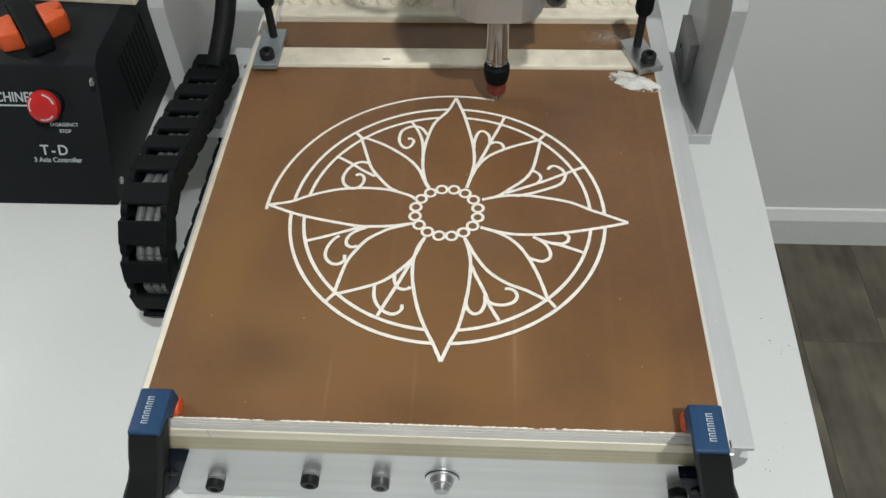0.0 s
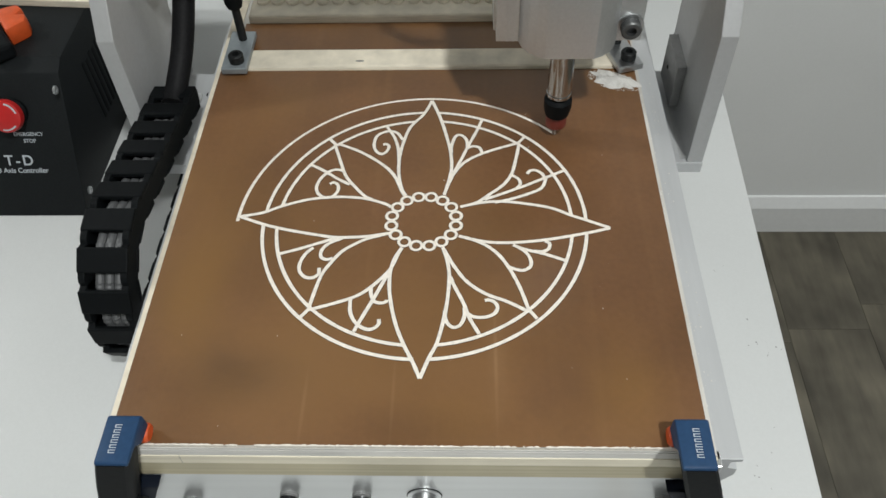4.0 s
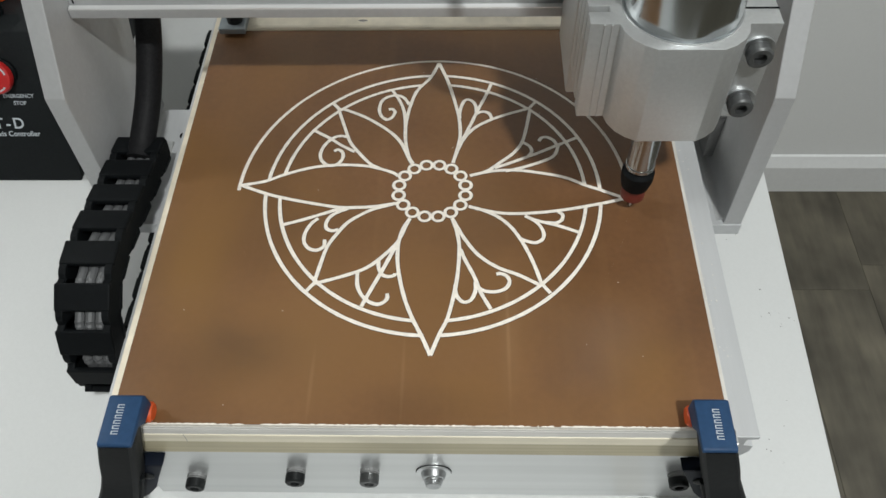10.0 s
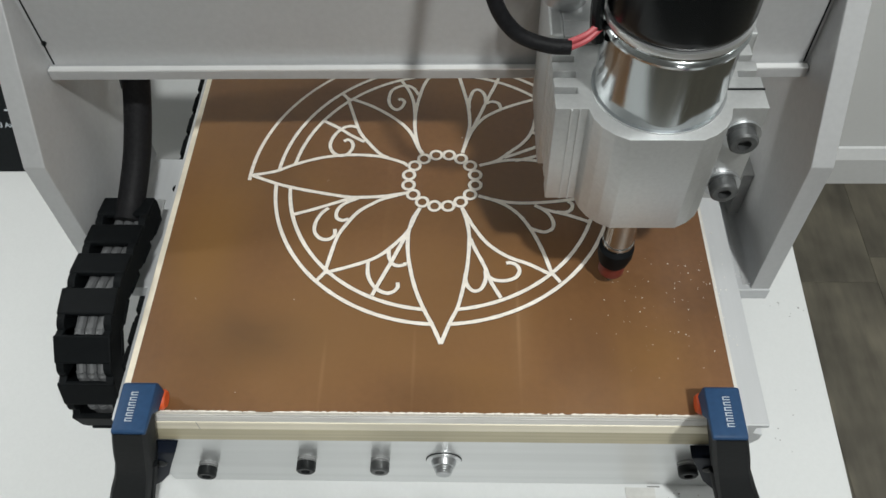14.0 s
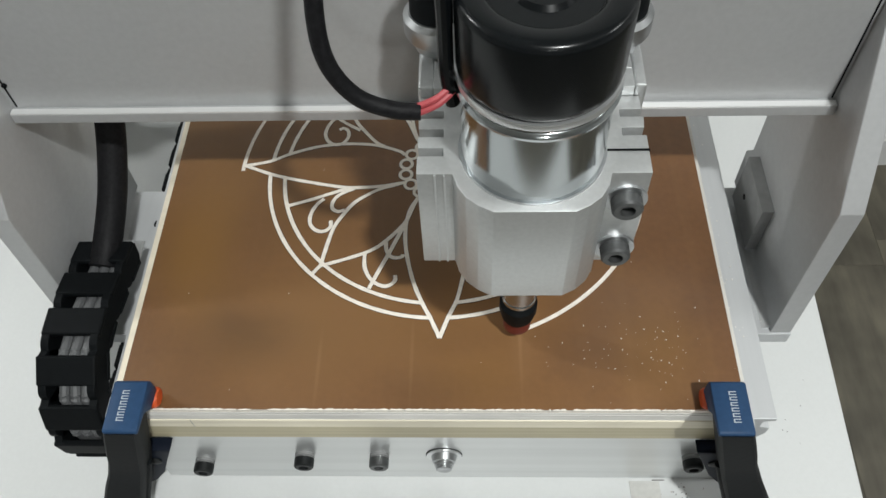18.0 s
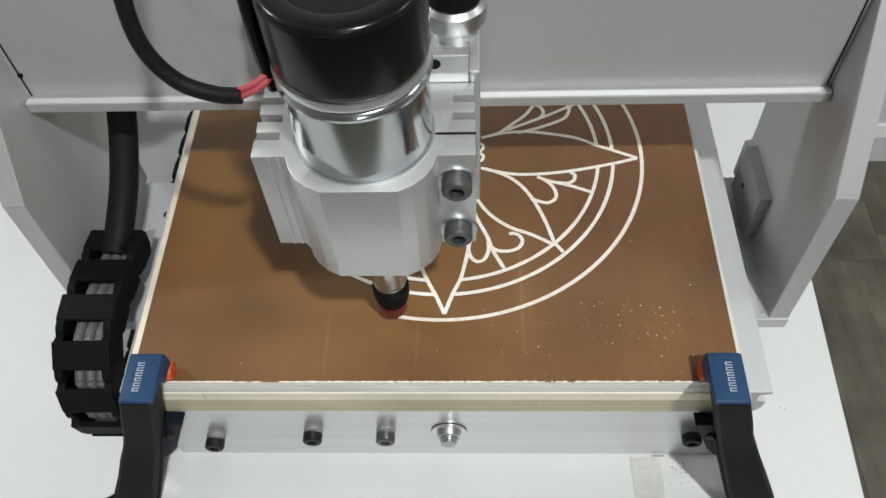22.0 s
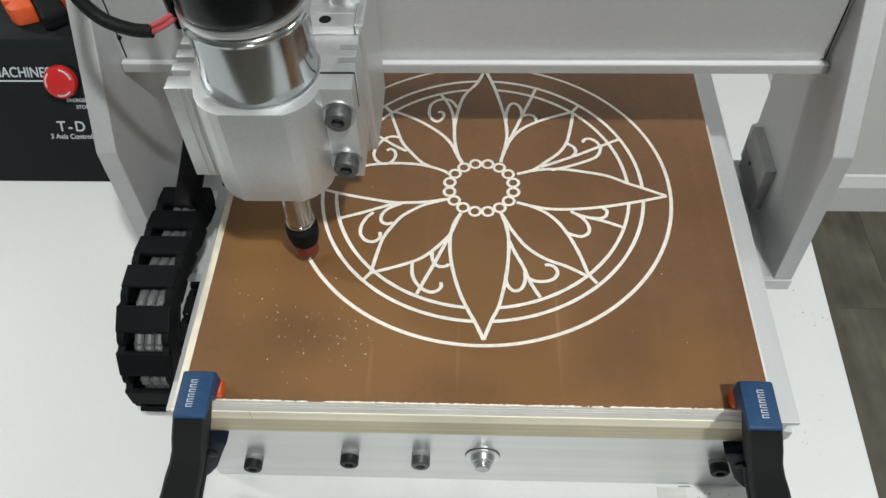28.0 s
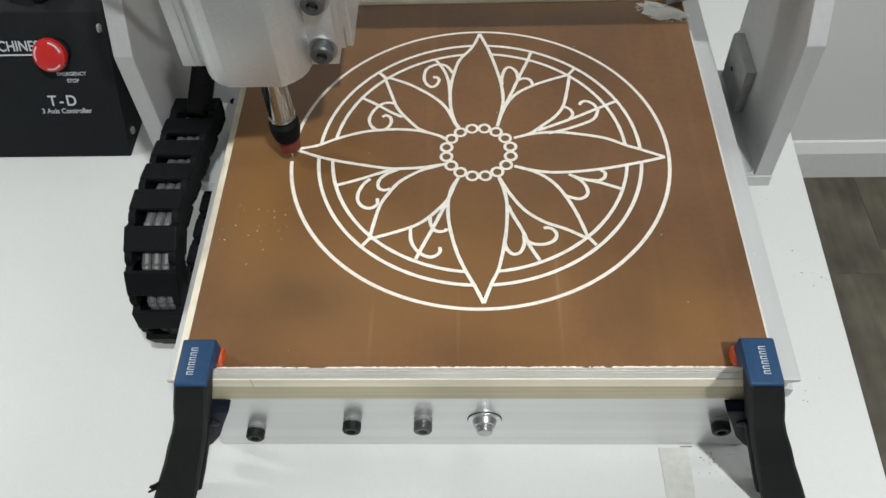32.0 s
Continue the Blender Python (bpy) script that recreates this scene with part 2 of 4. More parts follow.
WALL = material("pale_grey_paint", (0.81, 0.82, 0.815), 0.8, grain=0.01, scale=300, bump=0.04, stain=0.025, stain_scale=2)
SKIRT = material("grey_white_gloss_paint", (0.8, 0.81, 0.81), 0.4, grain=0.02, scale=100)
CEILING = material("white_ceiling_paint", (0.8, 0.8, 0.79), 0.85, grain=0.02, scale=200)
TAPE = material("grey_masking_tape", (0.53, 0.525, 0.5), 0.55, grain=0.06, scale=300, bump=0.15, stain=0.08, stain_scale=30)
DUST = material("white_sawdust", (0.7, 0.685, 0.655), 0.9, grain=0.1, scale=900, bump=0.5)
SPECK = material("dark_grey_crumbs", (0.12, 0.115, 0.11), 0.8, grain=0.2, scale=600)
PLANK = material("grey_brown_plank", (0.104, 0.092, 0.068), 0.5, grain=0.3, scale=7, bump=0.1, stretch=(5, 1, 1), stain=0.45, stain_scale=7)


for dull, gloss in ((BLACK, 0.11), (BLACK_BOX, 0.18), (HOSE, 0.15), (NAVY, 0.12), (BLUE, 0.2), (BLACK_GLOSS, 0.28), (BLACK_METAL, 0.25)):
    dull.node_tree.nodes["Principled BSDF"].inputs["Specular IOR Level"].default_value = gloss


# ---- mesh helpers ----
def part(name, bm, mat, parent=None, label=""):
    me = bpy.data.meshes.new(name)
    bm.normal_update()
    bm.to_mesh(me)
    bm.free()
    me.materials.append(mat)
    ob = new(name, me)
    if parent:
        ob.parent = parent
    if label:
        tagged(ob, label)
    return ob


def thing(name, label, category, m=None, group="", kind=""):
    ob = new(name)
    if m is not None:
        ob.matrix_world = m
    return tagged(ob, label, category, group, kind)


def smooth(ob, angle=35):
    ob.data.shade_smooth()
    ob.data.set_sharp_from_angle(angle=radians(angle))
    return ob


def box(bm, x0, x1, y0, y1, z0, z1, bevel=0.0, segments=2):
    made = bmesh.ops.create_cube(bm, size=1)["verts"]
    bmesh.ops.scale(bm, vec=(x1 - x0, y1 - y0, z1 - z0), verts=made)
    bmesh.ops.translate(bm, vec=((x0 + x1) / 2, (y0 + y1) / 2, (z0 + z1) / 2), verts=made)
    if bevel:
        edges = list({e for v in made for e in v.link_edges})
        bmesh.ops.bevel(bm, geom=edges, offset=bevel, segments=segments, affect="EDGES", profile=0.5)
    return bm


def new_box(*size, **more):
    return box(bmesh.new(), *size, **more)


def prism(bm, outline, lo, hi, axis="x", bevel=0.0):
    """A flat outline pushed along an axis: (y, z) along x, (x, z) along y, (x, y) along z."""
    def at(u, v, w):
        return {"x": (w, u, v), "y": (u, w, v), "z": (u, v, w)}[axis]

    a = [bm.verts.new(at(u, v, lo)) for u, v in outline]
    b = [bm.verts.new(at(u, v, hi)) for u, v in outline]
    faces = [bm.faces.new(a), bm.faces.new(b[::-1])]
    n = len(a)
    for i in range(n):
        faces.append(bm.faces.new((a[(i + 1) % n], a[i], b[i], b[(i + 1) % n])))
    bmesh.ops.recalc_face_normals(bm, faces=faces)
    if bevel:
        bmesh.ops.bevel(bm, geom=list({e for f in faces for e in f.edges}), offset=bevel, segments=2, affect="EDGES", profile=0.5)
    return bm


def lathe(bm, profile, m=Matrix(), n=40):
    """Turns (radius, height) round the z axis of m."""
    rings = []
    for r, h in profile:
        if r < 1e-6:
            rings.append([bm.verts.new(m @ Vector((0, 0, h)))])
        else:
            rings.append([bm.verts.new(m @ Vector((r * math.cos(2 * math.pi * i / n), r * math.sin(2 * math.pi * i / n), h))) for i in range(n)])
    faces = []
    for a, b in zip(rings, rings[1:]):
        for i in range(n):
            j = (i + 1) % n
            if len(a) == 1 and len(b) == 1:
                continue
            if len(a) == 1:
                faces.append(bm.faces.new((a[0], b[i], b[j])))
            elif len(b) == 1:
                faces.append(bm.faces.new((a[i], a[j], b[0])))
            else:
                faces.append(bm.faces.new((a[i], a[j], b[j], b[i])))
    bmesh.ops.recalc_face_normals(bm, faces=faces)
    return bm


def tube(bm, points, radius, n=12):
    """A round tube through the points, smoothed between them."""
    pts = [Vector(p) for p in points]
    fine = []
    for i in range(len(pts) - 1):
        p0, p1, p2, p3 = pts[max(i - 1, 0)], pts[i], pts[i + 1], pts[min(i + 2, len(pts) - 1)]
        for k in range(6):
            s = k / 6
            fine.append(0.5 * ((2 * p1) + (p2 - p0) * s + (2 * p0 - 5 * p1 + 4 * p2 - p3) * s * s + (3 * p1 - p0 - 3 * p2 + p3) * s ** 3))
    fine.append(pts[-1])
    rings = []
    side = Vector((0.3, 0.2, 1)).cross(fine[1] - fine[0]).normalized()
    for i, p in enumerate(fine):
        ahead = (fine[min(i + 1, len(fine) - 1)] - fine[max(i - 1, 0)]).normalized()
        side = (side - ahead * side.dot(ahead)).normalized()
        other = ahead.cross(side)
        rings.append([bm.verts.new(p + radius * (math.cos(2 * math.pi * k / n) * side + math.sin(2 * math.pi * k / n) * other)) for k in range(n)])
    faces = [bm.faces.new(rings[0][::-1]), bm.faces.new(rings[-1])]
    for a, b in zip(rings, rings[1:]):
        for k in range(n):
            faces.append(bm.faces.new((a[k], a[(k + 1) % n], b[(k + 1) % n], b[k])))
    bmesh.ops.recalc_face_normals(bm, faces=faces)
    return bm


def socket_screw(parent, m, radius=0.005, head=0.006, mat=BLACK_METAL, washer=0.0, name="bolt"):
    """A socket cap screw whose head stands along +z of m."""
    bm = bmesh.new()
    r, s = radius, radius * 0.5
    lathe(bm, [(0, 0), (r, 0), (r, head - r * 0.15), (r * 0.86, head), (s, head), (s, head * 0.45), (0, head * 0.45)], m, 20)
    ob = smooth(part(name, bm, mat, parent))
    if washer:
        wm = bmesh.new()
        lathe(wm, [(0, -0.0006), (washer, -0.0006), (washer, 0.0012), (0, 0.0012)], m, 24)
        smooth(part("washer", wm, ZINC, ob, "bright zinc washer"))
    return ob


# ---- setting ----
def build_room():
    wall_y, x0, x1, y0 = 0.745, -3.2, 3.4, -4.4
    for name, size in (("wall_north", (x0 - 0.1, x1 + 0.1, wall_y, wall_y + 0.1)), ("wall_south", (x0 - 0.1, x1 + 0.1, y0 - 0.1, y0)),
                       ("wall_west", (x0 - 0.1, x0, y0, wall_y)), ("wall_east", (x1, x1 + 0.1, y0, wall_y))):
        ob = part(name, new_box(*size, FLOOR_Z, CEIL_Z), WALL)
        tagged(ob, "plain pale grey painted wall", "wall", kind="structure")
    tagged(part("ceiling", new_box(x0 - 0.1, x1 + 0.1, y0 - 0.1, wall_y + 0.1, CEIL_Z, CEIL_Z + 0.1), CEILING), "white painted ceiling", "ceiling", kind="structure")
    bm = bmesh.new()
    prism(bm, [(wall_y - 0.002, FLOOR_Z), (wall_y - 0.016, FLOOR_Z), (wall_y - 0.016, FLOOR_Z + 0.069), (wall_y - 0.006, FLOOR_Z + 0.091), (wall_y - 0.002, FLOOR_Z + 0.093)], x0, x1, "x")
    tagged(part("baseboard", bm, SKIRT), "grey-white painted baseboard with a bevelled top", "baseboard", kind="structure")
    floor = part("floor", new_box(x0 - 0.1, x1 + 0.1, y0 - 0.1, wall_y + 0.1, FLOOR_Z - 0.1, FLOOR_Z - 0.006), PLANK)
    tagged(floor, "grey-brown wood-look plank floor", "floor", kind="structure")
    return floor


def build_table():
    t = thing("table", "white laminate work table with a straight edge", "table")
    outline = [(-1.25, -0.352), (0.2428, -0.352), (0.2818, 0.7), (-1.25, 0.7)]
    smooth(part("tabletop", prism(bmesh.new(), outline, TABLE_Z - 0.03, TABLE_Z, "z", 0.0015), TABLE, t))
    for x, y in ((-1.18, -0.29), (0.19, -0.29), (-1.18, 0.64), (0.2, 0.64)):
        part("leg", new_box(x - 0.025, x + 0.025, y - 0.025, y + 0.025, FLOOR_Z, TABLE_Z - 0.03, bevel=0.003), ALU_SAND, t)


def build_tape():
    t = thing("tape_strip", "strip of greyish masking tape stuck on the white table", "tape")
    bm = bmesh.new()
    rng = random.Random(3)
    n = 12
    lo, hi = [], []
    for k in range(n):
        y = -0.150 - 0.0165 * k
        shift = 0.0006 * math.sin(k * 1.3)
        lo.append((TAPE_X0 + shift + rng.uniform(-0.0003, 0.0003), y))
        hi.append((TAPE_X1 + shift + rng.uniform(-0.0003, 0.0003), y))
    prism(bm, lo + hi[::-1], TABLE_Z + 0.0001, TABLE_Z + 0.0005, "z")
    part("strip", bm, TAPE, t)
    bm = bmesh.new()
    for k in range(30):
        x, y, r = rng.uniform(TAPE_X1 + 0.004, TAPE_X1 + 0.04), -0.152 - abs(rng.gauss(0, 0.03)), rng.uniform(0.0001, 0.00035)
        bmesh.ops.create_icosphere(bm, subdivisions=1, radius=r, matrix=Matrix.Translation((x, y, TABLE_Z + r * 0.3)) @ Matrix.Rotation(rng.uniform(0, 3), 4, "Z") @ Matrix.Diagonal((1, 1.8, 0.5, 1)))
    tagged(part("table_crumbs", bm, FILM), "brown crumbs scattered on the white table", "crumbs", kind="stuff")


def build_unseen_lamps():
    # unseen bodies over the key lamp and the added fill lamps
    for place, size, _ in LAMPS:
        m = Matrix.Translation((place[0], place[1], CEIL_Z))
        t = thing("ceiling_lamp", "round white ceiling lamp, unseen, added to light the room", "ceiling lamp", m, "ceiling lamps")
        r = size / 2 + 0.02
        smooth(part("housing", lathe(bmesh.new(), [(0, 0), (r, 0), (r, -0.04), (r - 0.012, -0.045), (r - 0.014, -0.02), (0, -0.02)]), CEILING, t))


# ---- the milled board ----
BX0, BX1, BY0, BY1 = -0.159, 0.151, -0.153, 0.150
RC, GROOVE, FLAT, FILM_T = 0.1190, 0.0024, 0.984, 0.0004


def film_piece(outer, inner):
    """Film between two closed rings of equal length, with a little depth."""
    bm = bmesh.new()
    top = BOARD_Z
    rows = [[bm.verts.new((x, y, z)) for x, y in ring] for ring, z in ((outer, top), (inner, top), (inner, top - FILM_T), (outer, top - FILM_T))]
    n = len(outer)
    for a, b in ((0, 1), (1, 2), (2, 3), (3, 0)):
        for i in range(n):
            j = (i + 1) % n
            bm.faces.new((rows[a][i], rows[a][j], rows[b][j], rows[b][i]))
    bmesh.ops.recalc_face_normals(bm, faces=bm.faces[:])
    return bm


def ring_of(r, n=264):
    return [(r * math.cos(2 * math.pi * i / n), r * FLAT * math.sin(2 * math.pi * i / n)) for i in range(n)]


def edge_of_board(n=264):
    out = []
    for x, y in ring_of(1.0, n):
        s = min((BX1 if x > 0 else BX0) / x if abs(x) > 1e-9 else 9, (BY1 if y > 0 else BY0) / y if abs(y) > 1e-9 else 9)
        out.append((x * s, y * s))
    for cx, cy in itertools.product((BX0, BX1), (BY0, BY1)):
        k = min(range(n), key=lambda i: (out[i][0] - cx) ** 2 + (out[i][1] - cy) ** 2)
        out[k] = (cx, cy)
    return out


def ribbon(bm, pts, width=0.0021, closed=False, z=BOARD_Z + 0.00012):
    """A flat milled line through the points."""
    pts = [Vector((*p, 0)) for p in pts]
    n = len(pts)
    lo, hi = [], []
    for i, p in enumerate(pts):
        a = pts[(i - 1) % n] if closed or i else p
        b = pts[(i + 1) % n] if closed or i < n - 1 else p
        d = (b - a).normalized()
        side = Vector((-d.y, d.x, 0)) * width / 2
        w = 1 + 0.06 * math.sin(37 * i + p.x * 900)
        lo.append(bm.verts.new((p.x - side.x * w, p.y - side.y * w, z)))
        hi.append(bm.verts.new((p.x + side.x * w, p.y + side.y * w, z)))
    for i in range(n if closed else n - 1):
        j = (i + 1) % n
        bm.faces.new((lo[i], lo[j], hi[j], hi[i]))


def spline(pts, steps=10, closed=False):
    pts = [Vector((*p, 0)) for p in pts]
    n, out = len(pts), []
    for i in range(n if closed else n - 1):
        g = (lambda k: pts[k % n]) if closed else (lambda k: pts[min(max(k, 0), n - 1)])
        p0, p1, p2, p3 = g(i - 1), g(i), g(i + 1), g(i + 2)
        for k in range(steps):
            s = k / steps
            q = 0.5 * ((2 * p1) + (p2 - p0) * s + (2 * p0 - 5 * p1 + 4 * p2 - p3) * s * s + (3 * p1 - p0 - 3 * p2 + p3) * s ** 3)
            out.append((q.x, q.y))
    if not closed:
        out.append((pts[-1].x, pts[-1].y))
    return out


# the drawing, line by line, in millimetres from its middle
PETAL_EDGES = [
    [(-117.9, 3.8), (-103.7, 7.0), (-90.8, 13.2), (-74.1, 18.7), (-56.9, 20.6), (-39.5, 19.2), (-25.3, 14.3), (-21.8, 11.2)],
    [(-117.9, 3.8), (-102.2, -2.7), (-88.1, -6.9), (-67.4, -11.5), (-53.8, -13.6), (-37.2, -13.1), (-20.7, -10.1)],
    [(1.8, 114.7), (-3.6, 100.3), (-12.5, 86.9), (-16.7, 71.3), (-18.6, 56.2), (-18.3, 41.7), (-15.6, 27.5), (-12.6, 21.6)],
    [(1.8, 114.7), (7.8, 97.6), (12.5, 79.0), (15.9, 61.2), (16.7, 46.5), (15.0, 34.6), (12.3, 22.1)],
    [(116.1, -6.2), (100.5, 1.0), (93.4, 4.0), (80.5, 10.6), (63.7, 14.5), (50.1, 16.3), (36.4, 15.4), (22.7, 11.7)],
    [(116.1, -6.2), (102.1, -10.1), (78.6, -15.2), (58.8, -17.7), (42.4, -17.8), (29.2, -15.0), (22.0, -12.5)],
    [(1.5, -113.6), (-2.6, -103.8), (-9.1, -90.3), (-14.2, -76.3), (-18.2, -57.9), (-19.0, -42.6), (-17.0, -30.7), (-12.8, -21.8)],
    [(1.5, -113.6), (6.2, -100.4), (10.5, -90.1), (14.2, -72.5), (16.0, -57.7), (16.5, -42.4), (14.8, -30.6), (12.1, -21.7)],
]
LEAF_EDGES = [
    [(-64.0, 70.3), (-58.5, 53.7), (-53.7, 40.2), (-47.3, 30.7), (-39.6, 21.5), (-34.2, 18.3)],
    [(-61.5, 70.3), (-46.2, 62.7), (-31.0, 51.3), (-21.5, 40.2), (-15.5, 26.2), (-12.9, 20.7)],
    [(61.8, 70.3), (48.2, 65.2), (37.2, 60.2), (26.3, 52.8), (19.2, 43.1), (15.0, 32.3), (12.3, 23.0)],
    [(62.4, 68.8), (59.6, 53.8), (56.2, 40.3), (50.6, 30.9), (41.7, 22.6), (33.0, 15.3), (22.7, 11.7)],
    [(-65.0, -67.9), (-62.7, -54.4), (-60.1, -42.8), (-55.8, -34.1), (-49.5, -24.8), (-40.1, -17.7), (-33.7, -14.4), (-20.7, -10.1)],
    [(-65.0, -68.6), (-49.2, -63.4), (-37.1, -58.1), (-28.2, -50.4), (-19.2, -38.7), (-14.9, -26.7), (-12.8, -21.8)],
    [(62.6, -67.8), (58.7, -53.7), (53.6, -40.3), (47.0, -28.4), (39.0, -20.3), (29.2, -15.0), (22.6, -12.9)],
    [(61.1, -68.6), (50.5, -62.4), (38.2, -56.9), (27.3, -48.2), (19.4, -36.5), (14.5, -26.5), (12.1, -21.7)],
]
TICKS = [
    [(-68.2, 75.4), (-62.4, 68.8)],
    [(61.8, 70.3), (66.8, 77.0)],
    [(-69.3, -74.1), (-64.5, -67.5)],
    [(62.6, -67.8), (67.2, -74.3)],
]
STEMS = [
    [(-29.4, 88.0), (-23.2, 76.5), (-19.7, 63.7), (-18.4, 44.1)],
    [(-78.8, 50.8), (-68.0, 44.0), (-58.4, 36.8), (-50.2, 31.7)],
    [(37.8, 94.9), (33.9, 83.2), (28.2, 68.8), (22.8, 53.8), (17.4, 40.3)],
    [(91.6, 44.2), (82.5, 39.4), (77.0, 36.6), (64.5, 30.0), (46.8, 21.7), (38.2, 18.1)],
    [(-89.7, -27.4), (-76.1, -22.8), (-63.4, -17.8), (-53.7, -14.4), (-37.2, -13.1)],
    [(-37.3, -83.5), (-32.9, -72.8), (-28.1, -61.7), (-22.0, -46.5), (-18.6, -38.7)],
    [(86.2, -31.9), (74.6, -27.1), (61.8, -23.1), (55.4, -19.8)],
    [(34.0, -84.8), (28.7, -74.2), (25.0, -63.3), (20.0, -52.1), (17.2, -44.4)],
]
CURLS_A = [
    [(-17.2, 73.9), (-20.8, 80.1), (-25.4, 82.7), (-30.9, 81.7), (-35.5, 77.5), (-36.8, 69.8), (-35.3, 63.7), (-31.5, 60.2), (-28.0, 62.2), (-26.4, 67.2), (-28.4, 69.8), (-30.6, 69.3)],
    [(-54.8, 44.0), (-59.9, 45.4), (-65.1, 43.5), (-69.8, 37.3), (-71.8, 29.8), (-70.1, 23.7), (-65.6, 20.1), (-60.4, 21.0), (-57.4, 26.1), (-57.9, 31.2), (-60.9, 33.5), (-63.3, 32.1)],
    [(16.3, 61.2), (16.6, 68.8), (19.1, 77.0), (22.8, 78.5), (26.5, 73.9), (27.1, 67.3)],
    [(27.1, 65.2), (31.1, 67.3), (35.5, 65.7), (37.2, 60.7)],
]
CURLS_B = [
    [(78.8, 37.0), (76.6, 30.0), (71.8, 25.4), (57.1, 19.0), (44.9, 15.4)],
    [(66.8, 40.8), (68.7, 43.7), (72.2, 44.2), (76.3, 41.3), (78.1, 37.0)],
    [(56.9, 39.4), (60.6, 36.5), (61.8, 31.9), (59.1, 27.2)],
    [(-67.6, -22.0), (-71.4, -26.1), (-74.2, -33.0), (-74.0, -39.8), (-70.2, -44.5), (-65.3, -45.2), (-62.1, -42.1), (-62.3, -37.7)],
    [(-50.4, -14.4), (-58.3, -18.6), (-62.1, -23.6), (-62.2, -28.9), (-58.7, -31.3), (-54.9, -30.1)],
]
CURLS_C = [
    [(-41.1, -60.0), (-40.6, -69.2), (-37.9, -75.7), (-33.9, -80.0), (-29.2, -82.0), (-25.6, -81.0), (-23.3, -78.1), (-23.5, -74.9)],
    [(-29.6, -52.3), (-29.2, -58.0), (-26.8, -62.5), (-23.3, -63.6), (-20.2, -62.8), (-19.9, -61.3)],
    [(55.4, -19.8), (61.7, -24.3), (65.3, -30.3), (65.3, -36.3), (61.0, -39.5), (56.2, -38.7), (52.1, -36.8)],
    [(75.2, -16.9), (77.7, -18.9), (76.8, -23.0), (73.1, -25.1), (68.2, -24.7)],
    [(14.2, -68.9), (15.2, -76.1), (18.9, -80.3), (23.1, -78.9), (25.6, -73.1), (25.6, -67.0)],
    [(27.2, -70.6), (31.1, -73.1), (37.2, -73.4), (42.5, -71.2), (44.8, -66.8), (43.1, -62.8), (39.7, -61.3), (37.5, -61.7)],
]


def build_design(board):
    count = itertools.count()

    def line(name, pts, closed=False, width=0.0022):
        bm = bmesh.new()
        lift = 0.0000015 * (next(count) % 90)
        ribbon(bm, pts, width, closed, BOARD_Z + 0.00022 + lift)
        groove = part(name, bm, CUT, board)
        # wider dark ribbon: the cut film edge plus groove shade put into colour
        bm = bmesh.new()
        ribbon(bm, pts, width + 0.0006, closed, BOARD_Z + 0.00005 + lift * 0.7)
        part("cut_edge", bm, FILM_EDGE_SHADE, groove, "dark cut film edge with the groove's shade painted in")
        return groove

    for i in range(16):
        a = 2 * math.pi * (i + 0.5) / 16
        bx, by = -0.0002 + 0.0207 * math.cos(a), 0.0207 * math.sin(a)
        line("milled_bead", [(bx + 0.0035 * math.cos(2 * math.pi * k / 20), by + 0.0035 * math.sin(2 * math.pi * k / 20)) for k in range(20)], True, 0.0019)
    for name, group in (("milled_petal_edge", PETAL_EDGES), ("milled_leaf_edge", LEAF_EDGES), ("milled_tick", TICKS), ("milled_stem", STEMS),
                        ("milled_curl", CURLS_A), ("milled_curl", CURLS_B), ("milled_curl", CURLS_C)):
        for pts in group:
            line(name, spline([(x / 1000, y / 1000) for x, y in pts], 8))
    # two rings, broken where the long petals cross them
    for r, spans in ((0.1017, ((0.6, 85.8), (91.9, 176.1), (181.5, 268.6), (273.5, 354.4))), (0.0928, ((2.5, 84.5), (95.9, 172.0), (183.5, 265.0), (275.9, 352.4)))):
        for lo, hi in spans:
            arc = [radians(lo + (hi - lo) * k / 60) for k in range(61)]
            line("milled_ring", [(r * math.cos(t), r * math.sin(t)) for t in arc])


def build_board():
    board = thing("milled_board", "brown film-faced plywood board with a pale floral pattern milled into it", "board")
    # plywood core in layers
    z = BOARD_Z - FILM_T
    layers = ((0.0030, PLY_PALE), (0.0006, PLY_DARK), (0.0019, PLY_PALE), (0.0007, PLY_DARK), (0.0064, PLY_PALE))
    for i, (thick, mat) in enumerate(layers):
        inset = 0.0004 if mat is PLY_DARK else 0.0
        top = part("ply_layer", new_box(BX0 + inset, BX1 - inset, BY0 + inset, BY1 - inset, z - thick, z - 0.00001), CUT if i == 0 else mat, board)
        z -= thick
    part("film", film_piece(edge_of_board(), ring_of(RC + GROOVE / 2)), FILM, board, "brown phenolic film")
    bm = bmesh.new()
    bm.faces.new([bm.verts.new((x, y, BOARD_Z)) for x, y in ring_of(RC - GROOVE / 2)])
    made = bmesh.ops.extrude_face_region(bm, geom=bm.faces[:])
    bmesh.ops.translate(bm, vec=(0, 0, -FILM_T), verts=[v for v in made["geom"] if isinstance(v, bmesh.types.BMVert)])
    bmesh.ops.recalc_face_normals(bm, faces=bm.faces[:])
    part("film", bm, FILM, board, "brown phenolic film")
    build_design(board)
    return board


def tool_angle(t):
    return max(74.8 - 8.03 * t, -178.9)


def tool_place(t):
    a = radians(tool_angle(t))
    return 0.1186 * math.cos(a), 0.1172 * math.sin(a)


